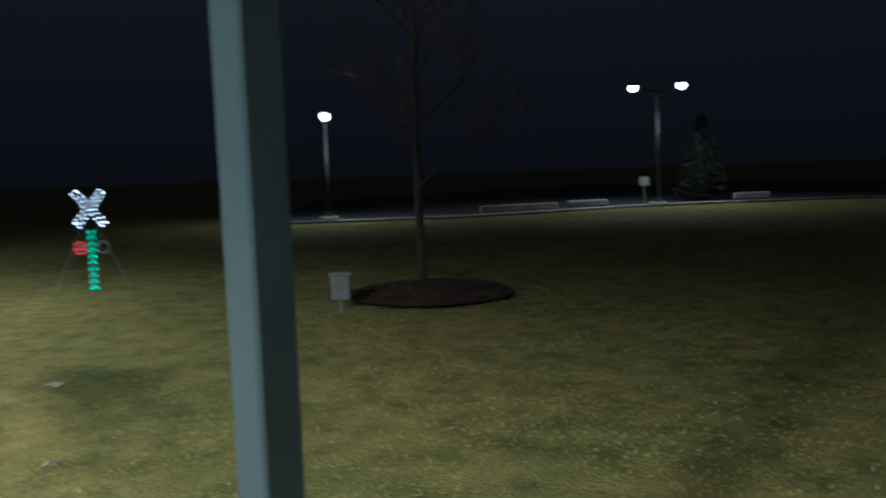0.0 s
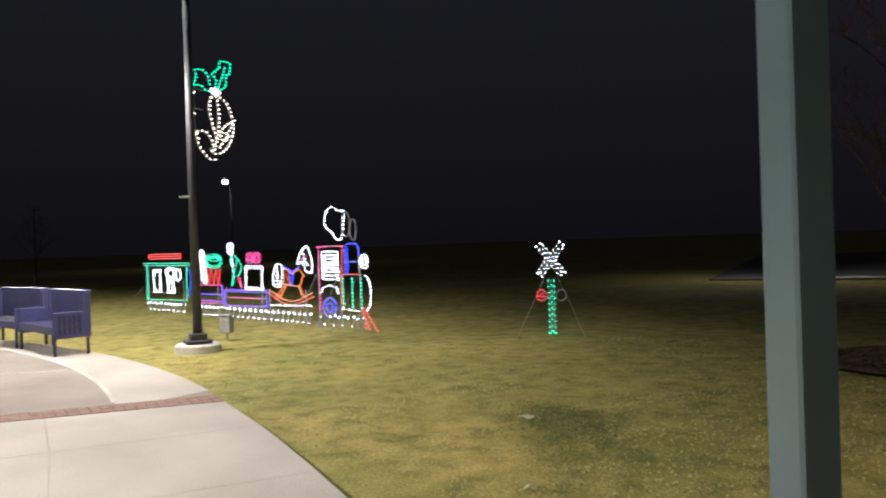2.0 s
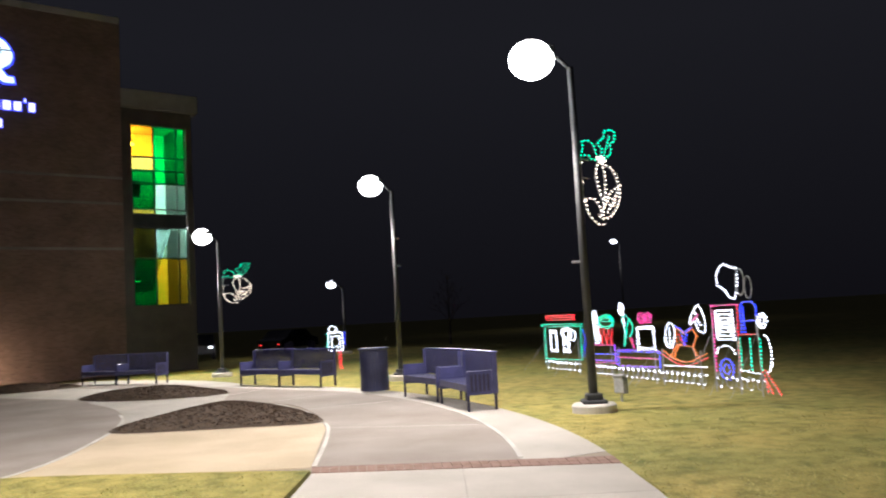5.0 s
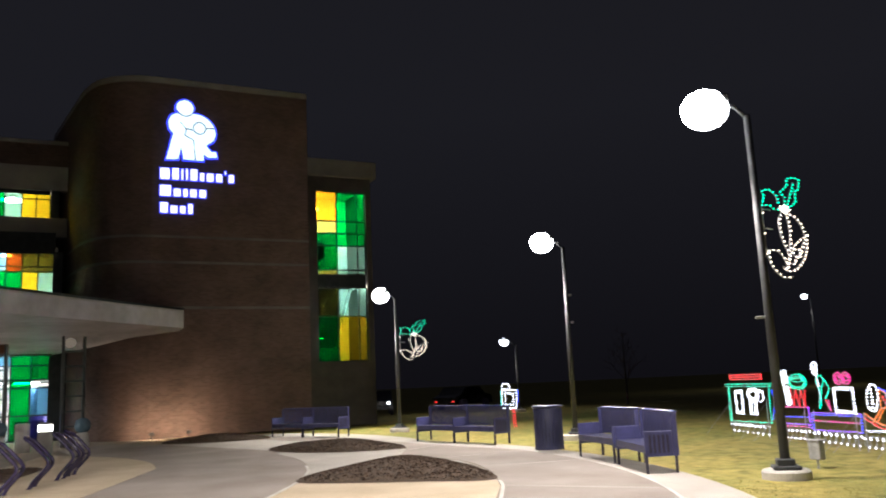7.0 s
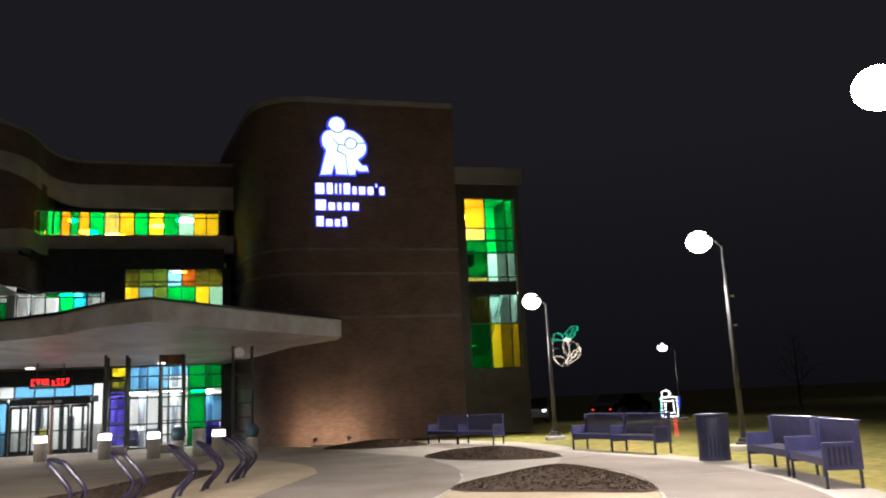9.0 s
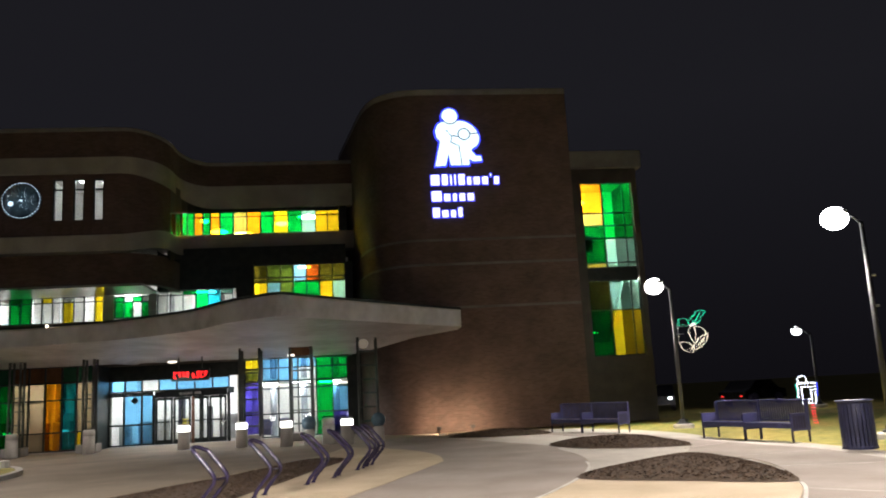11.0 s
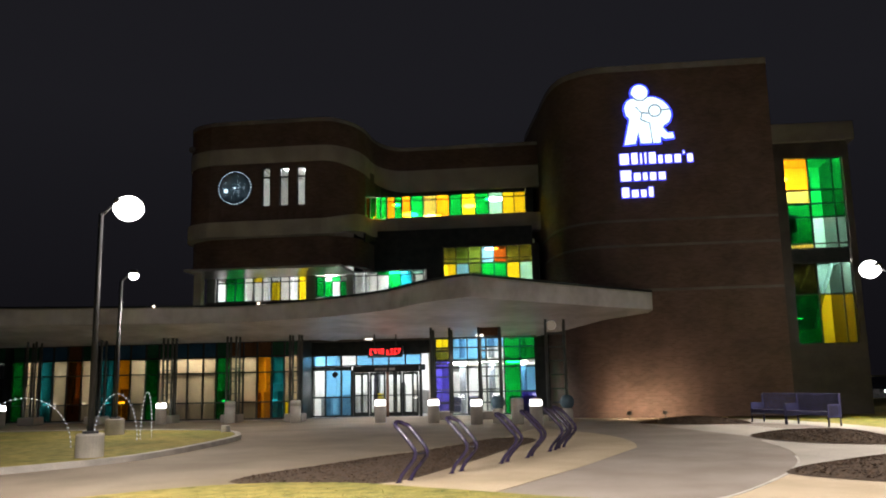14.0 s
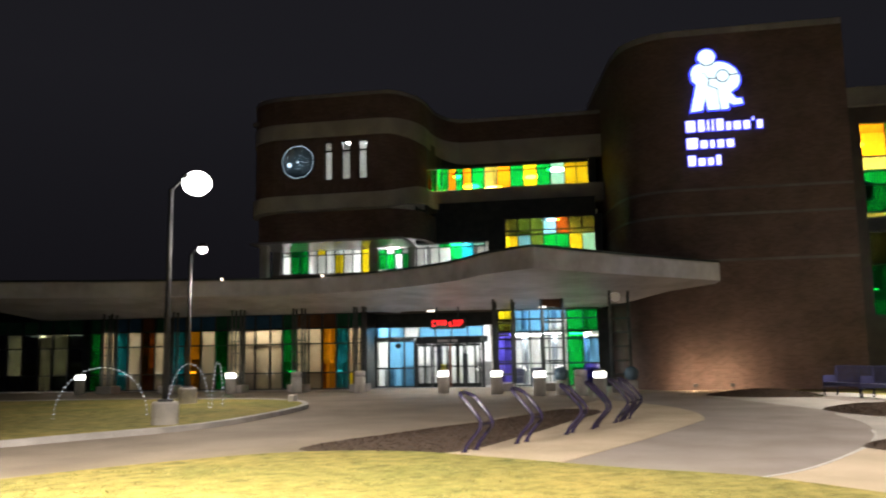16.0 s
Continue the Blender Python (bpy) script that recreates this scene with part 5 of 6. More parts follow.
# ---- light displays ----
def string(bm, pts, step=0.075, r=0.016):
    """Bulbs at even steps along a line of (x, z)."""
    left, step, r = 0.0, step * 1.12, r * 0.92
    for a, b in zip(pts, pts[1:]):
        a, b = Vector((a[0], 0, a[1])), Vector((b[0], 0, b[1]))
        n = (b - a).length
        s = left
        while s < n:
            ball(bm, a.lerp(b, s / n) + Vector((0, random.uniform(-0.006, 0.006), 0)), r, 1)
            s += step
        left = s - n
    return bm


def shape(t, name, runs, r=0.016, step=0.075, wire=True, label=""):
    """A wire outline carrying bulbs. runs: (bulb material, list of points)."""
    fr = bmesh.new()
    by = {}
    for material, pts in runs:
        if wire:
            tube(fr, [(x, 0.02, z) for x, z in pts], 0.008, 5)
        by.setdefault(material, []).append(pts)
    holder = part(name, fr, WIRE, t, label)
    for material, lines in by.items():
        bm = bmesh.new()
        for pts in lines:
            string(bm, pts, step, r)
        tagged(part("bulb_string", bm, material, holder), kind="stuff")
    return holder


def ring_(cx, cz, rx, rz, a0=0, a1=360, n=20):
    return [(cx + rx * math.cos(radians(a0 + (a1 - a0) * i / n)), cz + rz * math.sin(radians(a0 + (a1 - a0) * i / n))) for i in range(n + 1)]


def rect(x0, x1, z0, z1):
    return [(x0, z0), (x1, z0), (x1, z1), (x0, z1), (x0, z0)]


def stakes(t, xs, z):
    for x in xs:
        part("stake", tube(bmesh.new(), [(x, 0.03, -0.1), (x, 0.03, z)], 0.012, 6), WIRE, t)
        part("guy_wire", tube(bmesh.new(), [(x, 0.03, z * 0.9), (x - 0.3, 0.9, 0.0)], 0.006, 4), WIRE, t)


def wheels(x0, x1, n):
    """Drops of white bulbs below a car, as open wheel outlines."""
    return [(WHITEBULB, ring_(x0 + (x1 - x0) * (i + 0.5) / n, 0.15, 0.11, 0.12, 20, 380, 6)) for i in range(n)]


# the train stands along one line; x runs back from its nose
TRAIN = pose(-12.75, 7.48, 0.0, 0, 0, 187.8)


def car(label):
    return thing("light_train_car", TRAIN, label, "light display", "lit train on the lawn")


loco = thing("light_locomotive", TRAIN, "wire locomotive outlined in coloured light bulbs", "light display", "lit train on the lawn")
shape(loco, "cab", [(PINKBULB, [(1.90, 1.56), (0.98, 1.56)]), (PINKBULB, [(1.84, 1.54), (1.84, 0.3)]), (REDBULB, [(1.06, 1.54), (1.14, 0.3)])], step=0.06)
shape(loco, "cab_window", [(WHITEBULB, rect(1.22 + d, 1.74 - d, 0.92 + d, 1.46 - d)) for d in (0.0, 0.07, 0.14, 0.21)], step=0.055)
shape(loco, "boiler", [(GREENBULB, [(x, 0.4), (x, 0.98)]) for x in (1.06, 0.78, 0.50)] + [(REDBULB, [(1.12, 1.02), (0.45, 1.02)]), (WHITEBULB, ring_(0.38, 0.68, 0.16, 0.32, 90, 270, 12)), (WHITEBULB, [(1.12, 0.36), (0.45, 0.32)])], step=0.06)
shape(loco, "chimney", [(BLUEBULB, [(0.98, 1.06), (0.98, 1.5), (0.9, 1.6), (0.62, 1.6), (0.54, 1.5), (0.54, 1.06)]), (BLUEBULB, [(0.98, 1.26), (0.54, 1.26)]), (BLUEBULB, [(0.9, 1.06), (0.9, 1.5)])], step=0.055)
shape(loco, "bell", [(WHITEBULB, ring_(0.40, 1.26, 0.12, 0.13)), (WHITEBULB, ring_(0.40, 1.26, 0.06, 0.07))], step=0.06)
shape(loco, "driving_wheel", [(BLUEBULB, ring_(1.52, 0.37, 0.21, 0.19)), (BLUEBULB, ring_(1.52, 0.37, 0.1, 0.09)), (WHITEBULB, ring_(1.52, 0.66, 0.28, 0.14, 0, 180))], step=0.06)
shape(loco, "cowcatcher", [(REDBULB, [(0.43, 0.40), (0.06, 0.0)]), (REDBULB, [(0.45, 0.30), (0.38, 0.0)]), (REDBULB, [(0.5, 0.36), (0.28, 0.02)])], step=0.06)
shape(loco, "smoke", [(WHITEBULB, [tuple(p) for p in glide([(1.36, 2.32), (1.56, 2.22), (1.60, 1.95), (1.38, 1.83), (1.26, 1.70), (1.08, 1.70), (1.0, 1.98), (1.0, 2.22), (1.17, 2.24)], 4, True)])], step=0.06)
part("unlit_smoke", tube(tube(bmesh.new(), [(x, 0.02, z) for x, z in ring_(0.90, 1.97, 0.12, 0.24)], 0.012, 5), [(x, 0.02, z) for x, z in ring_(0.68, 1.86, 0.1, 0.2)], 0.012, 5), WIRE, loco, "unlit wire smoke rings")
shape(loco, "wheels", wheels(1.9, 0.4, 5), step=0.21, r=0.018)
stakes(loco, (1.84, 1.1, 0.5), 1.2)

c = car("lit wire rail car carrying a rocking horse")
shape(c, "rocker", [(ORANGEBULB, [tuple(p) for p in glide([(3.75, 0.68), (3.25, 0.50), (2.76, 0.46), (2.07, 0.66)], 6)]), (REDBULB, [tuple(p) for p in glide([(3.78, 0.60), (3.25, 0.42), (2.76, 0.39), (2.05, 0.58)], 6)]), (WHITEBULB, [(3.72, 0.34), (2.14, 0.38)])], step=0.06)
shape(c, "tail", [(WHITEBULB, [tuple(p) for p in glide([(3.44, 1.22), (3.59, 0.98), (3.55, 0.77), (3.34, 0.75), (3.21, 1.03), (3.25, 1.2)], 4, True)]), (WHITEBULB, [(3.42, 0.8), (3.40, 1.14)])], step=0.06)
shape(c, "horse_body", [(ORANGEBULB, [(3.24, 1.1), (3.1, 1.12), (2.84, 1.02), (2.58, 1.12), (2.40, 0.99), (2.58, 0.76), (2.37, 0.53)]), (ORANGEBULB, [(3.16, 1.06), (3.14, 0.8), (3.49, 0.5)]), (ORANGEBULB, [(3.14, 0.8), (2.58, 0.76), (2.47, 0.52)]), (ORANGEBULB, [(3.05, 0.8), (3.34, 0.5)])], step=0.06)
shape(c, "horse_head", [(WHITEBULB, [tuple(p) for p in glide([(2.29, 1.58), (2.52, 1.42), (2.64, 1.22), (2.44, 1.26), (2.33, 1.08), (2.12, 1.06), (2.12, 1.34)], 4, True)]), (WHITEBULB, [(2.42, 1.42), (2.26, 1.2)]), (PINKBULB, [(2.5, 1.3), (2.3, 1.4)])], step=0.06)
shape(c, "saddle", [(BLUEBULB, [(3.15, 1.17), (2.83, 1.06), (2.53, 1.17)]), (BLUEBULB, [(2.96, 1.1), (2.86, 0.76), (2.76, 1.08)]), (REDBULB, [(3.06, 1.0), (2.94, 0.84), (2.84, 0.76)])], step=0.06)
shape(c, "wheels", wheels(3.82, 2.2, 8), step=0.21, r=0.018)
stakes(c, (3.7, 2.3), 0.7)

c = car("lit wire flat car with wrapped gift and figure shape")
shape(c, "bed", [(PURPLEBULB, [(5.72, 0.63), (3.84, 0.65)]), (BLUEBULB, [(5.72, 0.59), (3.84, 0.61)]), (PINKBULB, [(5.74, 0.46), (3.86, 0.47)]), (PURPLEBULB, [(5.76, 0.26), (3.87, 0.30)]), (BLUEBULB, [(5.74, 0.26), (5.72, 0.63)]), (BLUEBULB, [(3.87, 0.30), (3.85, 0.65)])], step=0.055)
shape(c, "gift", [(WHITEBULB, rect(4.02, 4.76, 0.66, 1.17)), (WHITEBULB, rect(4.06, 4.72, 0.70, 1.13)), (PINKBULB, ring_(4.53, 1.36, 0.15, 0.12)), (PINKBULB, ring_(4.23, 1.36, 0.15, 0.12)), (PINKBULB, ring_(4.53, 1.36, 0.08, 0.06)), (PINKBULB, ring_(4.23, 1.36, 0.08, 0.06))], step=0.06)
shape(c, "tall_shape", [(GREENBULB, [tuple(p) for p in glide([(5.38, 0.74), (5.3, 1.1), (5.42, 1.32), (5.2, 1.42), (4.92, 1.16), (5.1, 0.95)], 4)]), (GREENBULB, [(5.32, 0.8), (5.2, 1.2), (5.08, 1.36)]), (WHITEBULB, ring_(5.42, 1.58, 0.12, 0.14)), (WHITEBULB, ring_(5.42, 1.58, 0.05, 0.06)), (WHITEBULB, [(5.36, 1.4), (5.28, 0.9)]), (REDBULB, [(5.1, 0.92), (4.96, 0.7)]), (PINKBULB, [(5.0, 0.9), (4.92, 0.68)])], step=0.06)
shape(c, "wheels", wheels(5.74, 3.9, 8), step=0.21, r=0.018)
stakes(c, (5.6, 4.0), 0.7)

c = car("lit wire flat car carrying a round drum shape")
shape(c, "bed", [(BLUEBULB, [(7.3, 0.50), (5.84, 0.52)]), (PINKBULB, [(7.3, 0.72), (5.86, 0.74)]), (PURPLEBULB, [(7.3, 0.34), (5.86, 0.36)]), (PINKBULB, [(7.3, 0.28), (5.86, 0.31)]), (PURPLEBULB, [(5.84, 0.3), (5.86, 0.74)])], step=0.055)
shape(c, "drum", [(GREENBULB, ring_(6.24, 1.30, 0.40, 0.17)), (GREENBULB, ring_(6.24, 1.30, 0.34, 0.12)), (GREENBULB, ring_(6.24, 1.34, 0.26, 0.04)), (REDBULB, [(6.58, 1.16), (6.5, 0.76), (6.36, 1.12), (6.24, 0.76), (6.12, 1.12), (6.0, 0.76), (5.92, 1.16)])], step=0.055)
shape(c, "tall_shape", [(WHITEBULB, ring_(6.84, 1.42, 0.14, 0.16)), (WHITEBULB, ring_(6.86, 1.42, 0.07, 0.08)), (WHITEBULB, [(6.9, 1.3), (6.82, 0.78), (6.68, 0.78), (6.72, 1.2)]), (WHITEBULB, [(6.78, 1.2), (6.74, 0.8)]), (WHITEBULB, [(6.62, 1.3), (6.58, 0.8)])], step=0.06)
shape(c, "wheels", wheels(7.3, 5.9, 7), step=0.21, r=0.018)
stakes(c, (7.1, 6.0), 0.7)

c = car("lit wire caboose outlined in green with red roof")
shape(c, "body", [(GREENBULB, [(10.24, 1.26), (7.5, 1.26)]), (GREENBULB, [(10.24, 1.20), (7.5, 1.20)]), (GREENBULB, [(10.05, 1.2), (10.1, 0.28)]), (GREENBULB, [(9.98, 1.2), (10.02, 0.28)]), (GREENBULB, [(7.66, 1.2), (7.7, 0.30)]), (GREENBULB, [(10.1, 0.28), (7.7, 0.32)]), (BLUEBULB, [(7.56, 1.1), (7.42, 0.9), (7.5, 0.6), (7.6, 0.4)])], step=0.06)
shape(c, "roof", [(REDBULB, rect(8.0, 9.88, 1.38, 1.50)), (REDBULB, [(8.0, 1.44), (9.88, 1.44)])], step=0.04)
shape(c, "window", [(WHITEBULB, rect(9.22, 9.66, 0.5, 1.08)), (WHITEBULB, rect(9.27, 9.61, 0.55, 1.03)), (WHITEBULB, rect(8.42, 8.80, 0.5, 0.84)), (WHITEBULB, ring_(8.58, 1.0, 0.32, 0.16)), (WHITEBULB, ring_(8.58, 1.0, 0.2, 0.1)), (WHITEBULB, ring_(8.2, 0.96, 0.2, 0.14)), (WHITEBULB, rect(8.5, 8.72, 0.55, 0.8))], step=0.055)
shape(c, "wheels", wheels(10.1, 7.8, 8), step=0.21, r=0.018)
stakes(c, (9.9, 7.8), 0.9)

# crossing sign
X = thing("light_crossing_sign", pose(-9.93, 9.1, 0, 0, 0, -138), "crossed white light sign on a green lit post", "light display")
for a in (38, -38):
    s, co = math.sin(radians(a)), math.cos(radians(a))
    loop = [(p * s + q * co, 1.23 + p * co - q * s) for p, q in ((-0.31, -0.055), (0.31, -0.055), (0.31, 0.055), (-0.31, 0.055), (-0.31, -0.055))]
    mid = [(p * s, 1.23 + p * co) for p in (-0.27, 0.27)]
    shape(X, "cross_arm", [(WHITEBULB, loop), (WHITEBULB, mid)], step=0.072, r=0.016)
shape(X, "lit_post", [(GREENBULB, [(-0.045, 0.02), (-0.045, 0.92)]), (GREENBULB, [(0.045, 0.02), (0.045, 0.92)]), (GREENBULB, [(0.0, 0.05), (0.0, 0.9)])], step=0.085, r=0.019)
shape(X, "red_signal", [(REDBULB, ring_(0.16, 0.64, 0.08, 0.09)), (REDBULB, ring_(0.16, 0.64, 0.03, 0.03))], step=0.05, r=0.018)
part("unlit_signal", tube(bmesh.new(), [(x, 0.02, z) for x, z in ring_(-0.16, 0.64, 0.08, 0.09)], 0.01, 5), WIRE, X)
for s in (-1, 1):
    part("guy_wire", tube(bmesh.new(), [(0.1 * s, 0.03, 0.95), (0.55 * s, 0.3, -0.03)], 0.004, 4), WIRE, X)


def pole_bells(x, y, z0, heading, s, post_gap=0.08):
    """Bell ornament clamped to a lamp post: ribboned bells with green leaves."""
    t = thing("bell_ornament", pose(x, y, z0, 0, 0, heading) @ Matrix.Diagonal((s * 1.95, s, s, 1)), "lit bell ornament with green leaves clamped to a lamp post", "light display", "bells on lamp posts")
    x0 = post_gap
    shape(t, "bracket", [(WARMBULB, [(x0, 0.28), (x0, 1.1)])], step=0.3, r=0.01)
    for z in (0.35, 0.7, 1.02):
        part("clamp", tube(bmesh.new(), [(0.0, 0.02, z), (x0 + 0.12, 0.02, z)], 0.012, 5), WIRE, t)
    shape(t, "front_bell", [(WARMBULB, [tuple(p) for p in glide([(0.40, 1.0), (0.58, 0.92), (0.68, 0.62), (0.66, 0.36), (0.52, 0.10), (0.36, 0.02), (0.30, 0.10)], 5)]), (WARMBULB, [tuple(p) for p in glide([(0.70, 0.66), (0.52, 0.5), (0.40, 0.24), (0.34, 0.04)], 5)]), (WARMBULB, [tuple(p) for p in glide([(0.66, 0.58), (0.56, 0.34), (0.44, 0.14)], 4)]), (WARMBULB, ring_(0.52, 0.34, 0.06, 0.07))], step=0.062, r=0.0115)
    shape(t, "rear_bell", [(WARMBULB, [tuple(p) for p in glide([(0.36, 1.02), (0.30, 0.8), (0.34, 0.5), (0.40, 0.3), (0.36, 0.08)], 5)]), (WARMBULB, [tuple(p) for p in glide([(0.42, 1.0), (0.45, 0.7), (0.42, 0.36)], 4)]), (WARMBULB, [tuple(p) for p in glide([(0.10, 0.30), (0.14, 0.08), (0.28, -0.08), (0.42, -0.06)], 4)]), (WARMBULB, [tuple(p) for p in glide([(0.10, 0.32), (0.22, 0.36), (0.32, 0.24), (0.36, 0.1)], 4)])], step=0.066, r=0.011)
    shape(t, "leaf", [(GREENBULB, [tuple(p) for p in glide([(0.40, 1.08), (0.42, 1.28), (0.36, 1.34), (0.48, 1.5), (0.48, 1.6), (0.66, 1.64), (0.64, 1.44), (0.58, 1.4), (0.58, 1.22), (0.44, 1.08)], 3)]), (GREENBULB, [(0.44, 1.1), (0.58, 1.56)])], step=0.055, r=0.0115)
    shape(t, "leaf", [(GREENBULB, [tuple(p) for p in glide([(0.36, 1.06), (0.26, 1.04), (0.18, 1.1), (0.08, 1.08), (0.12, 1.24), (0.10, 1.32), (0.22, 1.36), (0.30, 1.28), (0.32, 1.16)], 3)])], step=0.055, r=0.0115)
    shape(t, "knot", [(WARMBULB, ring_(0.40, 1.07, 0.07, 0.05)), (WARMBULB, ring_(0.40, 1.07, 0.03, 0.02))], step=0.045, r=0.013)


pole_bells(-12.85, 4.2, 3.15, 129, 1.0)
pole_bells(-30.3, -3.9, 2.66, 97, 0.84)

# small lit figure shape on the far lawn
el = thing("light_ornament", pose(-29.6, 0.2, 0, 0, 0, 90), "small white green and red lit wire ornament", "light display")
shape(el, "body", [(WHITEBULB, rect(-0.26 + d, 0.26 - d, 0.66 + d, 1.30 - d)) for d in (0.0, 0.12)] + [(WHITEBULB, ring_(-0.1, 1.42, 0.14, 0.12)), (GREENBULB, [(-0.34, 0.7), (-0.26, 1.1), (-0.34, 1.3)]), (BLUEBULB, [(0.32, 0.9), (0.34, 1.35)]), (REDBULB, [(0.2, 0.02), (0.16, 0.6)]), (REDBULB, [(0.12, 0.02), (0.1, 0.6)]), (PINKBULB, [(-0.12, 0.35), (-0.1, 0.6)])], step=0.085, r=0.022)

# arches of light on the island
for cx, cy, w, h, ang in ((-13.5, -21.6, 1.15, 1.35, -32), (-14.75, -22.0, 0.32, 1.38, -32), (-10.75, -21.4, 2.3, 1.3, -29)):
    t = thing("light_arch", pose(cx, cy, 0.1, 0, 0, ang), "thin arch of small white lights on the lawn", "light display", "light arches on the island")
    pts = ring_(0, 0, w / 2, h, 0, 180, 18)
    part("hoop", tube(bmesh.new(), [(x, 0, z) for x, z in pts], 0.009, 5), GREYBOX, t)
    tagged(part("bulb_string", string(bmesh.new(), pts, 0.11, 0.019), glow("dim_white_bulb", (0.8, 0.9, 1.0), 1.6), t), kind="stuff")

for x, y in ((-14.0, 5.1), (-5.2, 8.5)):
    t = thing("flood_box", pose(x, y, 0, 0, 0, 30), "small grey electrical box on a stake in the lawn", "electrical box")
    part("housing", boxes((-0.11, 0.11, -0.07, 0.07, 0.10, 0.40), bevel=0.015), GREYBOX, t)
    part("lid", boxes((-0.13, 0.13, -0.09, 0.09, 0.40, 0.43), bevel=0.008), GREYBOX, t)
    part("stake", tube(bmesh.new(), [(0, 0, -0.1), (0, 0, 0.1)], 0.02, 6), GREYBOX, t)
t = thing("marker_box", pose(-17.95, -22.3, 0.1, 0, 0, 20), "small white marker box on the island lawn", "marker")
part("housing", boxes((-0.13, 0.13, -0.1, 0.1, 0.0, 0.22), bevel=0.02), INNER, t)


def scrap(x, y, size, turn, label):
    """A curled dry leaf or crumpled paper lying in the grass."""
    bm = bmesh.new()
    ring = [bm.verts.new((size * r * math.cos(a), size * 0.6 * r * math.sin(a), 0.012 + size * 0.3 * (r - 0.75) ** 2 + 0.012 * math.cos(3 * a))) for r, a in ((0.9, 0.2), (0.7, 1.0), (1.0, 1.8), (0.8, 2.7), (1.0, 3.5), (0.75, 4.4), (0.95, 5.3))]
    mid = bm.verts.new((0, 0, 0.035))
    for p, q in zip(ring, ring[1:] + ring[:1]):
        bm.faces.new((p, q, mid))
    bmesh.ops.solidify(bm, geom=bm.faces[:], thickness=0.003)
    ob = part("paper_scrap", bm, DEBRIS)
    ob.matrix_world = pose(x, y, -0.03, 0, 0, turn)
    tagged(ob, label, "litter")


scrap(-5.62, 4.76, 0.10, 20, "pale crumpled paper scrap lying on the lawn")
scrap(-4.04, 3.41, 0.055, 70, "small pale dry leaf lying on the lawn")


# a patch of darker green blades in the lawn, trailing off towards the post
weeds = bmesh.new()
rw = random.Random(8)
for i in range(9000):
    along = abs(rw.gauss(0.0, 0.45)) if i > 3000 else 0.0
    x, y = rw.gauss(-5.5 + 1.9 * along, 0.34), rw.gauss(5.1 - 1.4 * along, 0.24)
    a, h = rw.uniform(0, 6.3), rw.uniform(0.006, 0.016)
    d, o = Vector((math.cos(a), math.sin(a), 0)), Vector((x, y, -0.03))
    weeds.faces.new([weeds.verts.new(o + v) for v in (d * 0.005, -d * 0.005, Vector((-d.y * h * 1.2, d.x * h * 1.2, h)))])
tagged(part("dark_blade_patch", weeds, surface("dark_blade_green", (0.085, 0.110, 0.026), (0.135, 0.155, 0.045), scale=9, fine=60)), "patch of dark green blades in the lawn", "weeds", kind="stuff")

# ---- trees ----
def tree(x, y, h, spread, label, seed, twig=TWIG, levels=4, trunk=0.11):
    rnd = random.Random(seed)
    t = thing("tree", pose(x, y, 0), label, "tree")
    bole = h * 0.27
    part("trunk", tube(bmesh.new(), glide([(0, 0, -0.1), (0.02, 0, 0.4), (-0.02, 0.03, bole), (0.04, 0, h * 0.6), (0, 0.02, h * 0.97)], 5), trunk, 10, 0.012), BARK, t, smooth=True)
    limbs, fine = bmesh.new(), bmesh.new()

    def grow(p, d, length, r, level):
        q, pts = p.copy(), [p.copy()]
        n = 4
        for _ in range(n):
            d = (d + Vector((rnd.uniform(-1, 1), rnd.uniform(-1, 1), rnd.uniform(-0.5, 0.9))) * 0.16).normalized()
            q = q + d * (length / n)
            pts.append(q.copy())
        r = max(r, 0.0032)
        tube(limbs if level < 2 else fine, pts, r, 5 if level < 2 else 3, r * 0.6, cap=False)
        if level < levels:
            for _ in range(4 if level < 2 else 3):
                k_ = rnd.uniform(0.3, 1.0) * n
                i = min(n - 1, int(k_))
                b = pts[i].lerp(pts[i + 1], k_ - i)
                side = Vector((rnd.uniform(-1, 1), rnd.uniform(-1, 1), rnd.uniform(-0.2, 1.0))).normalized()
                grow(b, (d * 0.6 + side * 0.8).normalized(), length * rnd.uniform(0.45, 0.68), r * 0.5, level + 1)

    for i in range(16):
        z = bole * 0.86 + (h * 0.93 - bole * 0.86) * i / 15.0
        a = i * 2.4
        reach = spread * (0.65 + 0.35 * math.sin(math.pi * min(1, 0.25 + i / 16))) * (1 - 0.6 * i / 15)
        grow(Vector((0, 0, z)), Vector((math.cos(a), math.sin(a), 0.75)).normalized(), reach, 0.02 * (1 - 0.5 * i / 15), 1)
    tagged(part("branching", limbs, BARK, t), kind="stuff")
    tagged(part("crown", fine, twig, t, "fine bare reddish twigs"), kind="stuff")
    return t


tree(-4.85, 10.0, 6.0, 1.25, "young bare tree with reddish twigs in a mulch ring", 3, trunk=0.078, levels=5)
tree(-49.4, 7.35, 4.4, 1.5, "bare young tree on the dark lawn", 5, levels=3)


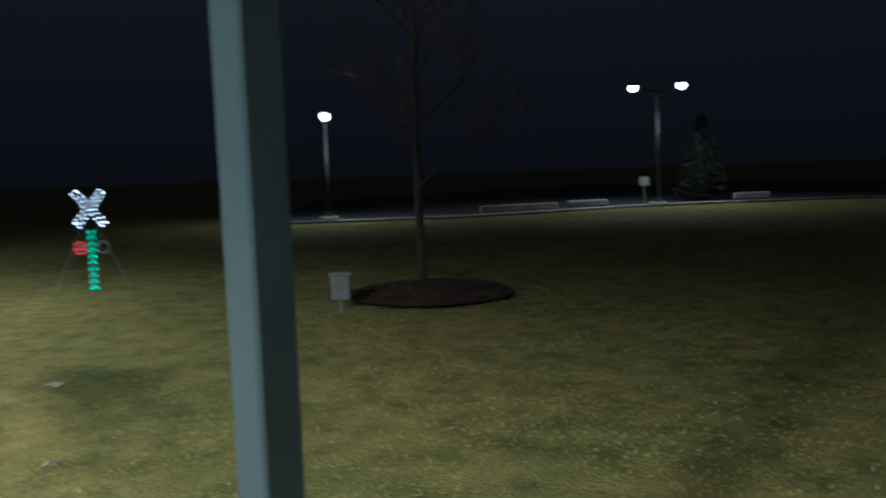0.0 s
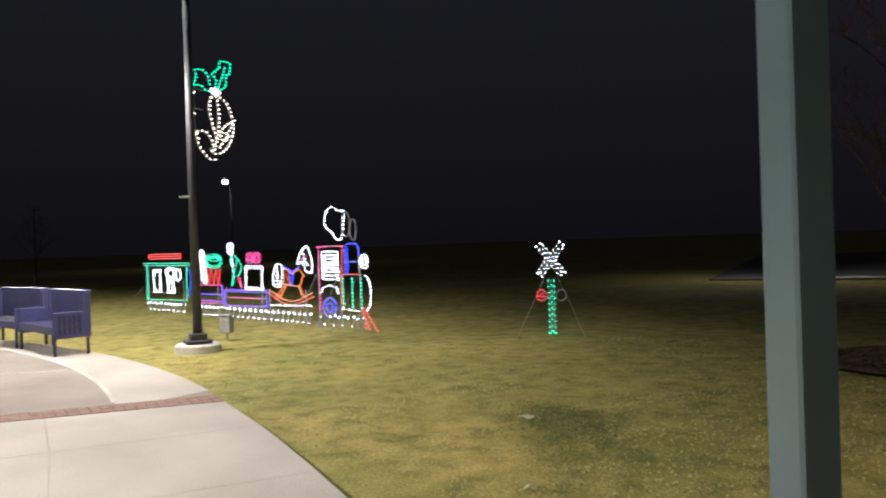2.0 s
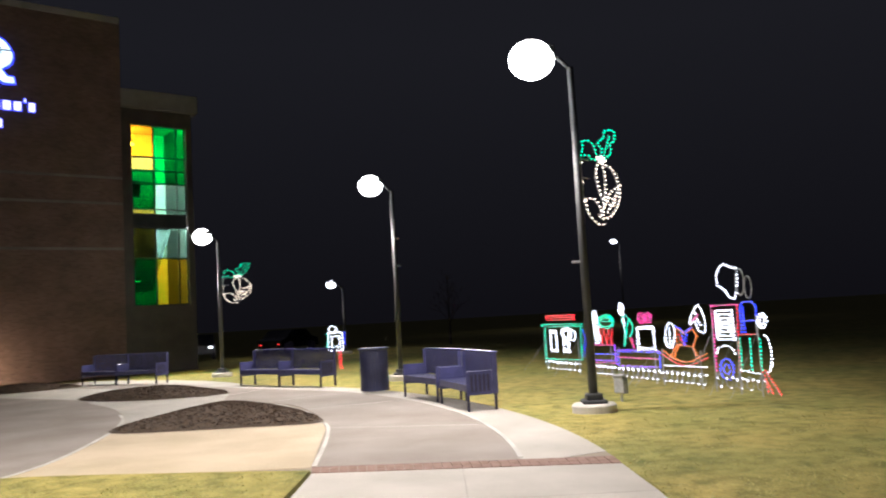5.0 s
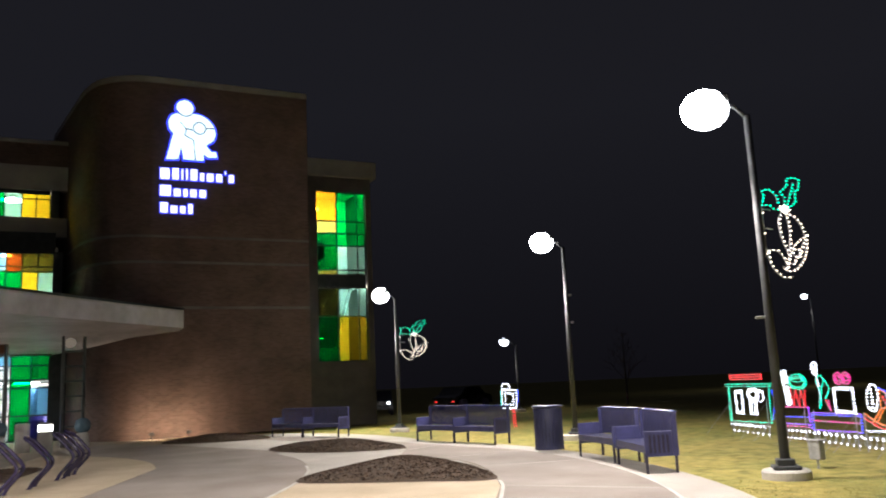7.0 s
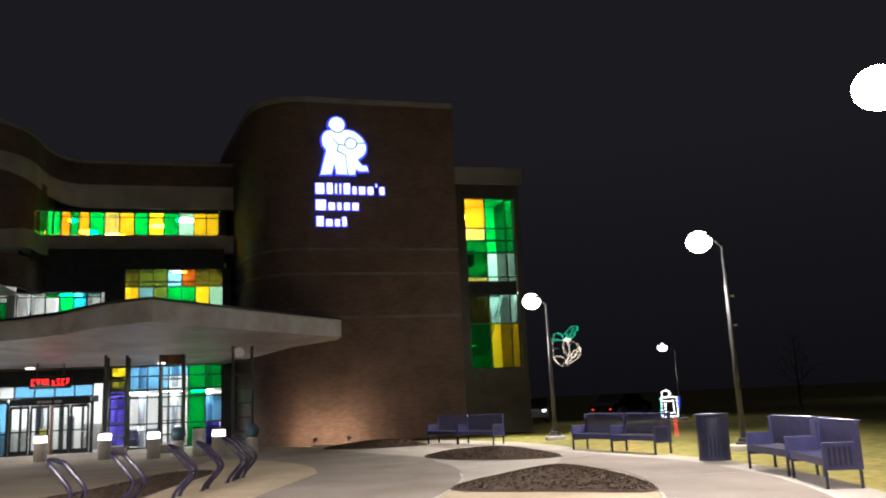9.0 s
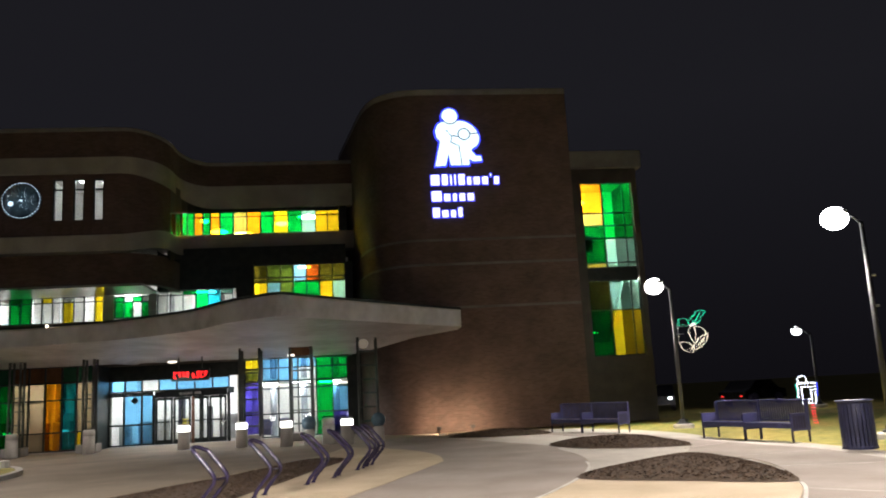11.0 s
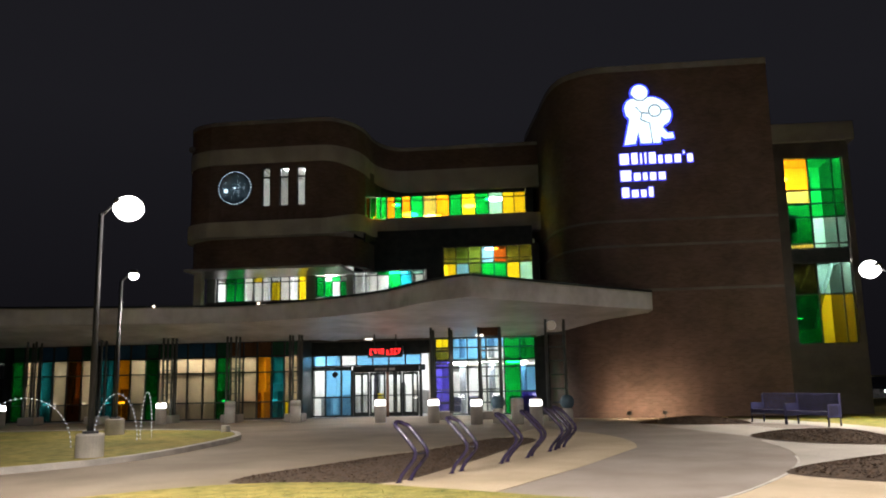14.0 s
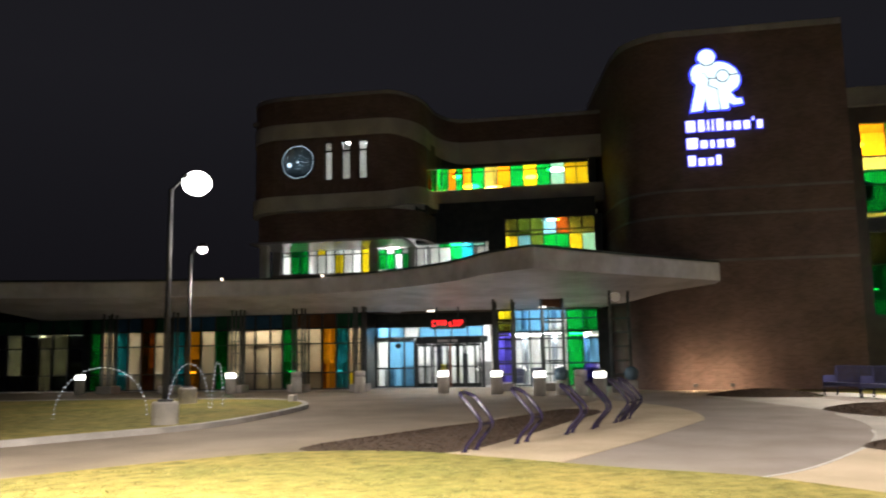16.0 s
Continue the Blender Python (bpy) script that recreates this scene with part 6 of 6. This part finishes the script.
def conifer(x, y, h, r, seed):
    rnd = random.Random(seed)
    t = thing("conifer", pose(x, y, 0), "dark evergreen tree beyond the kerb", "tree", "far evergreens")
    part("trunk", tube(bmesh.new(), [(0, 0, -0.1), (0, 0, h * 0.9)], 0.12, 7, 0.02), BARK, t)
    bm = bmesh.new()
    for _ in range(2600):
        z = h * (0.06 + 0.94 * rnd.random() ** 1.3)
        a = rnd.uniform(0, 6.28)
        q = r * (1 - z / h) ** 0.8 * math.sqrt(rnd.uniform(0.2, 1.0)) + 0.05
        m = pose(q * math.cos(a), q * math.sin(a), z, rnd.uniform(-40, 40), rnd.uniform(-40, 40), math.degrees(a))
        s = rnd.uniform(0.06, 0.14)
        bm.faces.new([bm.verts.new(m @ Vector(v)) for v in ((-s, -s * 0.3, 0), (s, -s * 0.2, -0.03), (s, s * 0.2, -0.03), (-s, s * 0.3, 0))])
    tagged(part("crown", bm, CONIFER, t), kind="stuff")


conifer(-4.4, 36.5, 3.6, 1.2, 1)

# ---- the far car park ----
LOT = glide([(-17.4, 23.25), (-16.3, 23.7), (-11.5, 26.0), (-8.5, 29.0), (-5.6, 32.2), (2, 36.5), (14, 40.0)], 6)
slab("car_park", [*LOT, Vector((40, 60)), Vector((-20, 70)), Vector((-30, 45))], 0.0, ASPHALT, "dark asphalt car park")
kb = bmesh.new()
ribbon(kb, [p for p in LOT[::-1]], -0.1, 0.03, 0.2)
tagged(part("kerb_car_park", kb, KERB), "pale concrete kerb of the car park", "kerb", kind="structure")
slab("pavement_far", [*[p + Vector((-0.12, 0.14)) for p in LOT[8:28]], *[p + Vector((-0.7, 0.85)) for p in LOT[8:28]][::-1]], 0.015, CONCRETE, "pale concrete walk along the car park")


def stop_block(x, y, a):
    t = thing("wheel_stop", pose(x, y, 0, 0, 0, a), "pale concrete wheel stop in the car park", "wheel stop", "wheel stops")
    part("block", boxes((-0.85, 0.85, -0.1, 0.1, 0.0, 0.28), bevel=0.04), KERB, t)


for x, y in ((-10.6, 28.6), (-9.6, 29.7), (-8.2, 31.9), (-2.4, 36.6)):
    stop_block(x, y, 40)
t = thing("road_sign", pose(-6.25, 33.4, 0), "small pale square sign on a thin post", "sign")
part("post", tube(bmesh.new(), [(0, 0, -0.1), (0, 0, 1.15)], 0.025, 8), GREYBOX, t)
part("plate", boxes((-0.2, 0.2, -0.02, 0.0, 0.75, 1.1), bevel=0.005), INNER, t)


def parked_car(x, y, a):
    t = thing("parked_car", pose(x, y, 0, 0, 0, a), "dark car with red tail lamps, far off", "car")
    dark = surface("dark_car_paint", (0.012, 0.012, 0.014), (0.02, 0.02, 0.024), rough=0.2)
    bm = bmesh.new()
    prism(bm, [(-2.1, 0.35), (-2.15, 0.8), (-1.6, 0.95), (-0.9, 1.42), (0.7, 1.42), (1.3, 0.98), (2.1, 0.82), (2.15, 0.35)], -0.85, 0.85)
    bmesh.ops.transform(bm, matrix=Matrix(((1, 0, 0, 0), (0, 0, 1, 0), (0, 1, 0, 0), (0, 0, 0, 1))), verts=bm.verts)
    bmesh.ops.recalc_face_normals(bm, faces=bm.faces[:])
    part("body", bm, dark, t)
    for px in (-1.35, 1.35):
        for py in (-0.8, 0.8):
            part("wheel", tube(bmesh.new(), [(px, py - 0.1, 0.32), (px, py + 0.1, 0.32)], 0.32, 18), NAVYLEG, t)
    for py in (-0.62, 0.62):
        part("tail_light", boxes((-2.17, -2.12, py - 0.06, py + 0.06, 0.53, 0.6)), TAIL, t)
    return t


parked_car(-51.7, -2.5, 150)
t = parked_car(-48.1, -7.45, 10)
tagged(t, "dark car with pale headlamps, far off")
for py in (-0.6, 0.6):
    part("headlight", boxes((2.12, 2.17, py - 0.09, py + 0.09, 0.66, 0.76)), LEDFAR, t)


# ---- grass blades by the walk ----
def on_paving(x, y):
    if x < -8.2:
        return (x + 10.75) ** 2 + (y + 16.55) ** 2 < 19.75 ** 2 and not (-10.2 < y < -0.5 and x > max(-10.05, -9.1 + 0.31 * (y + 0.3)))
    return -1.85 - 0.166 * x < y < 1.5 - 0.178 * x or y < -11.9


verts, faces = [], []
for _ in range(110000):
    r, a = 1.2 + 12 * random.random() ** 0.9, radians(random.uniform(60, 262))
    x, y = r * math.cos(a), r * math.sin(a)
    if on_paving(x, y) or noise.noise((x * 1.3, y * 1.3, 4)) < random.uniform(-0.7, 0.2):
        continue
    h, w = random.uniform(0.010, 0.022), random.uniform(0.003, 0.007) * (1 + r * 0.08)
    d, l = random.uniform(0, 6.28), random.uniform(0.0, 0.05)
    z = 0.03 if y < 0 else -0.03
    i = len(verts)
    verts += [(x - w * math.sin(d), y + w * math.cos(d), z), (x + w * math.sin(d), y - w * math.cos(d), z), (x + l * math.cos(d), y + l * math.sin(d), z + h)]
    faces.append((i, i + 1, i + 2))
me = bpy.data.meshes.new("grass_blades")
me.from_pydata(verts, [], faces)
me.materials.append(BLADE)
tagged(new("grass_blades", me), "short dormant grass blades of the lawn", "grass", kind="stuff")
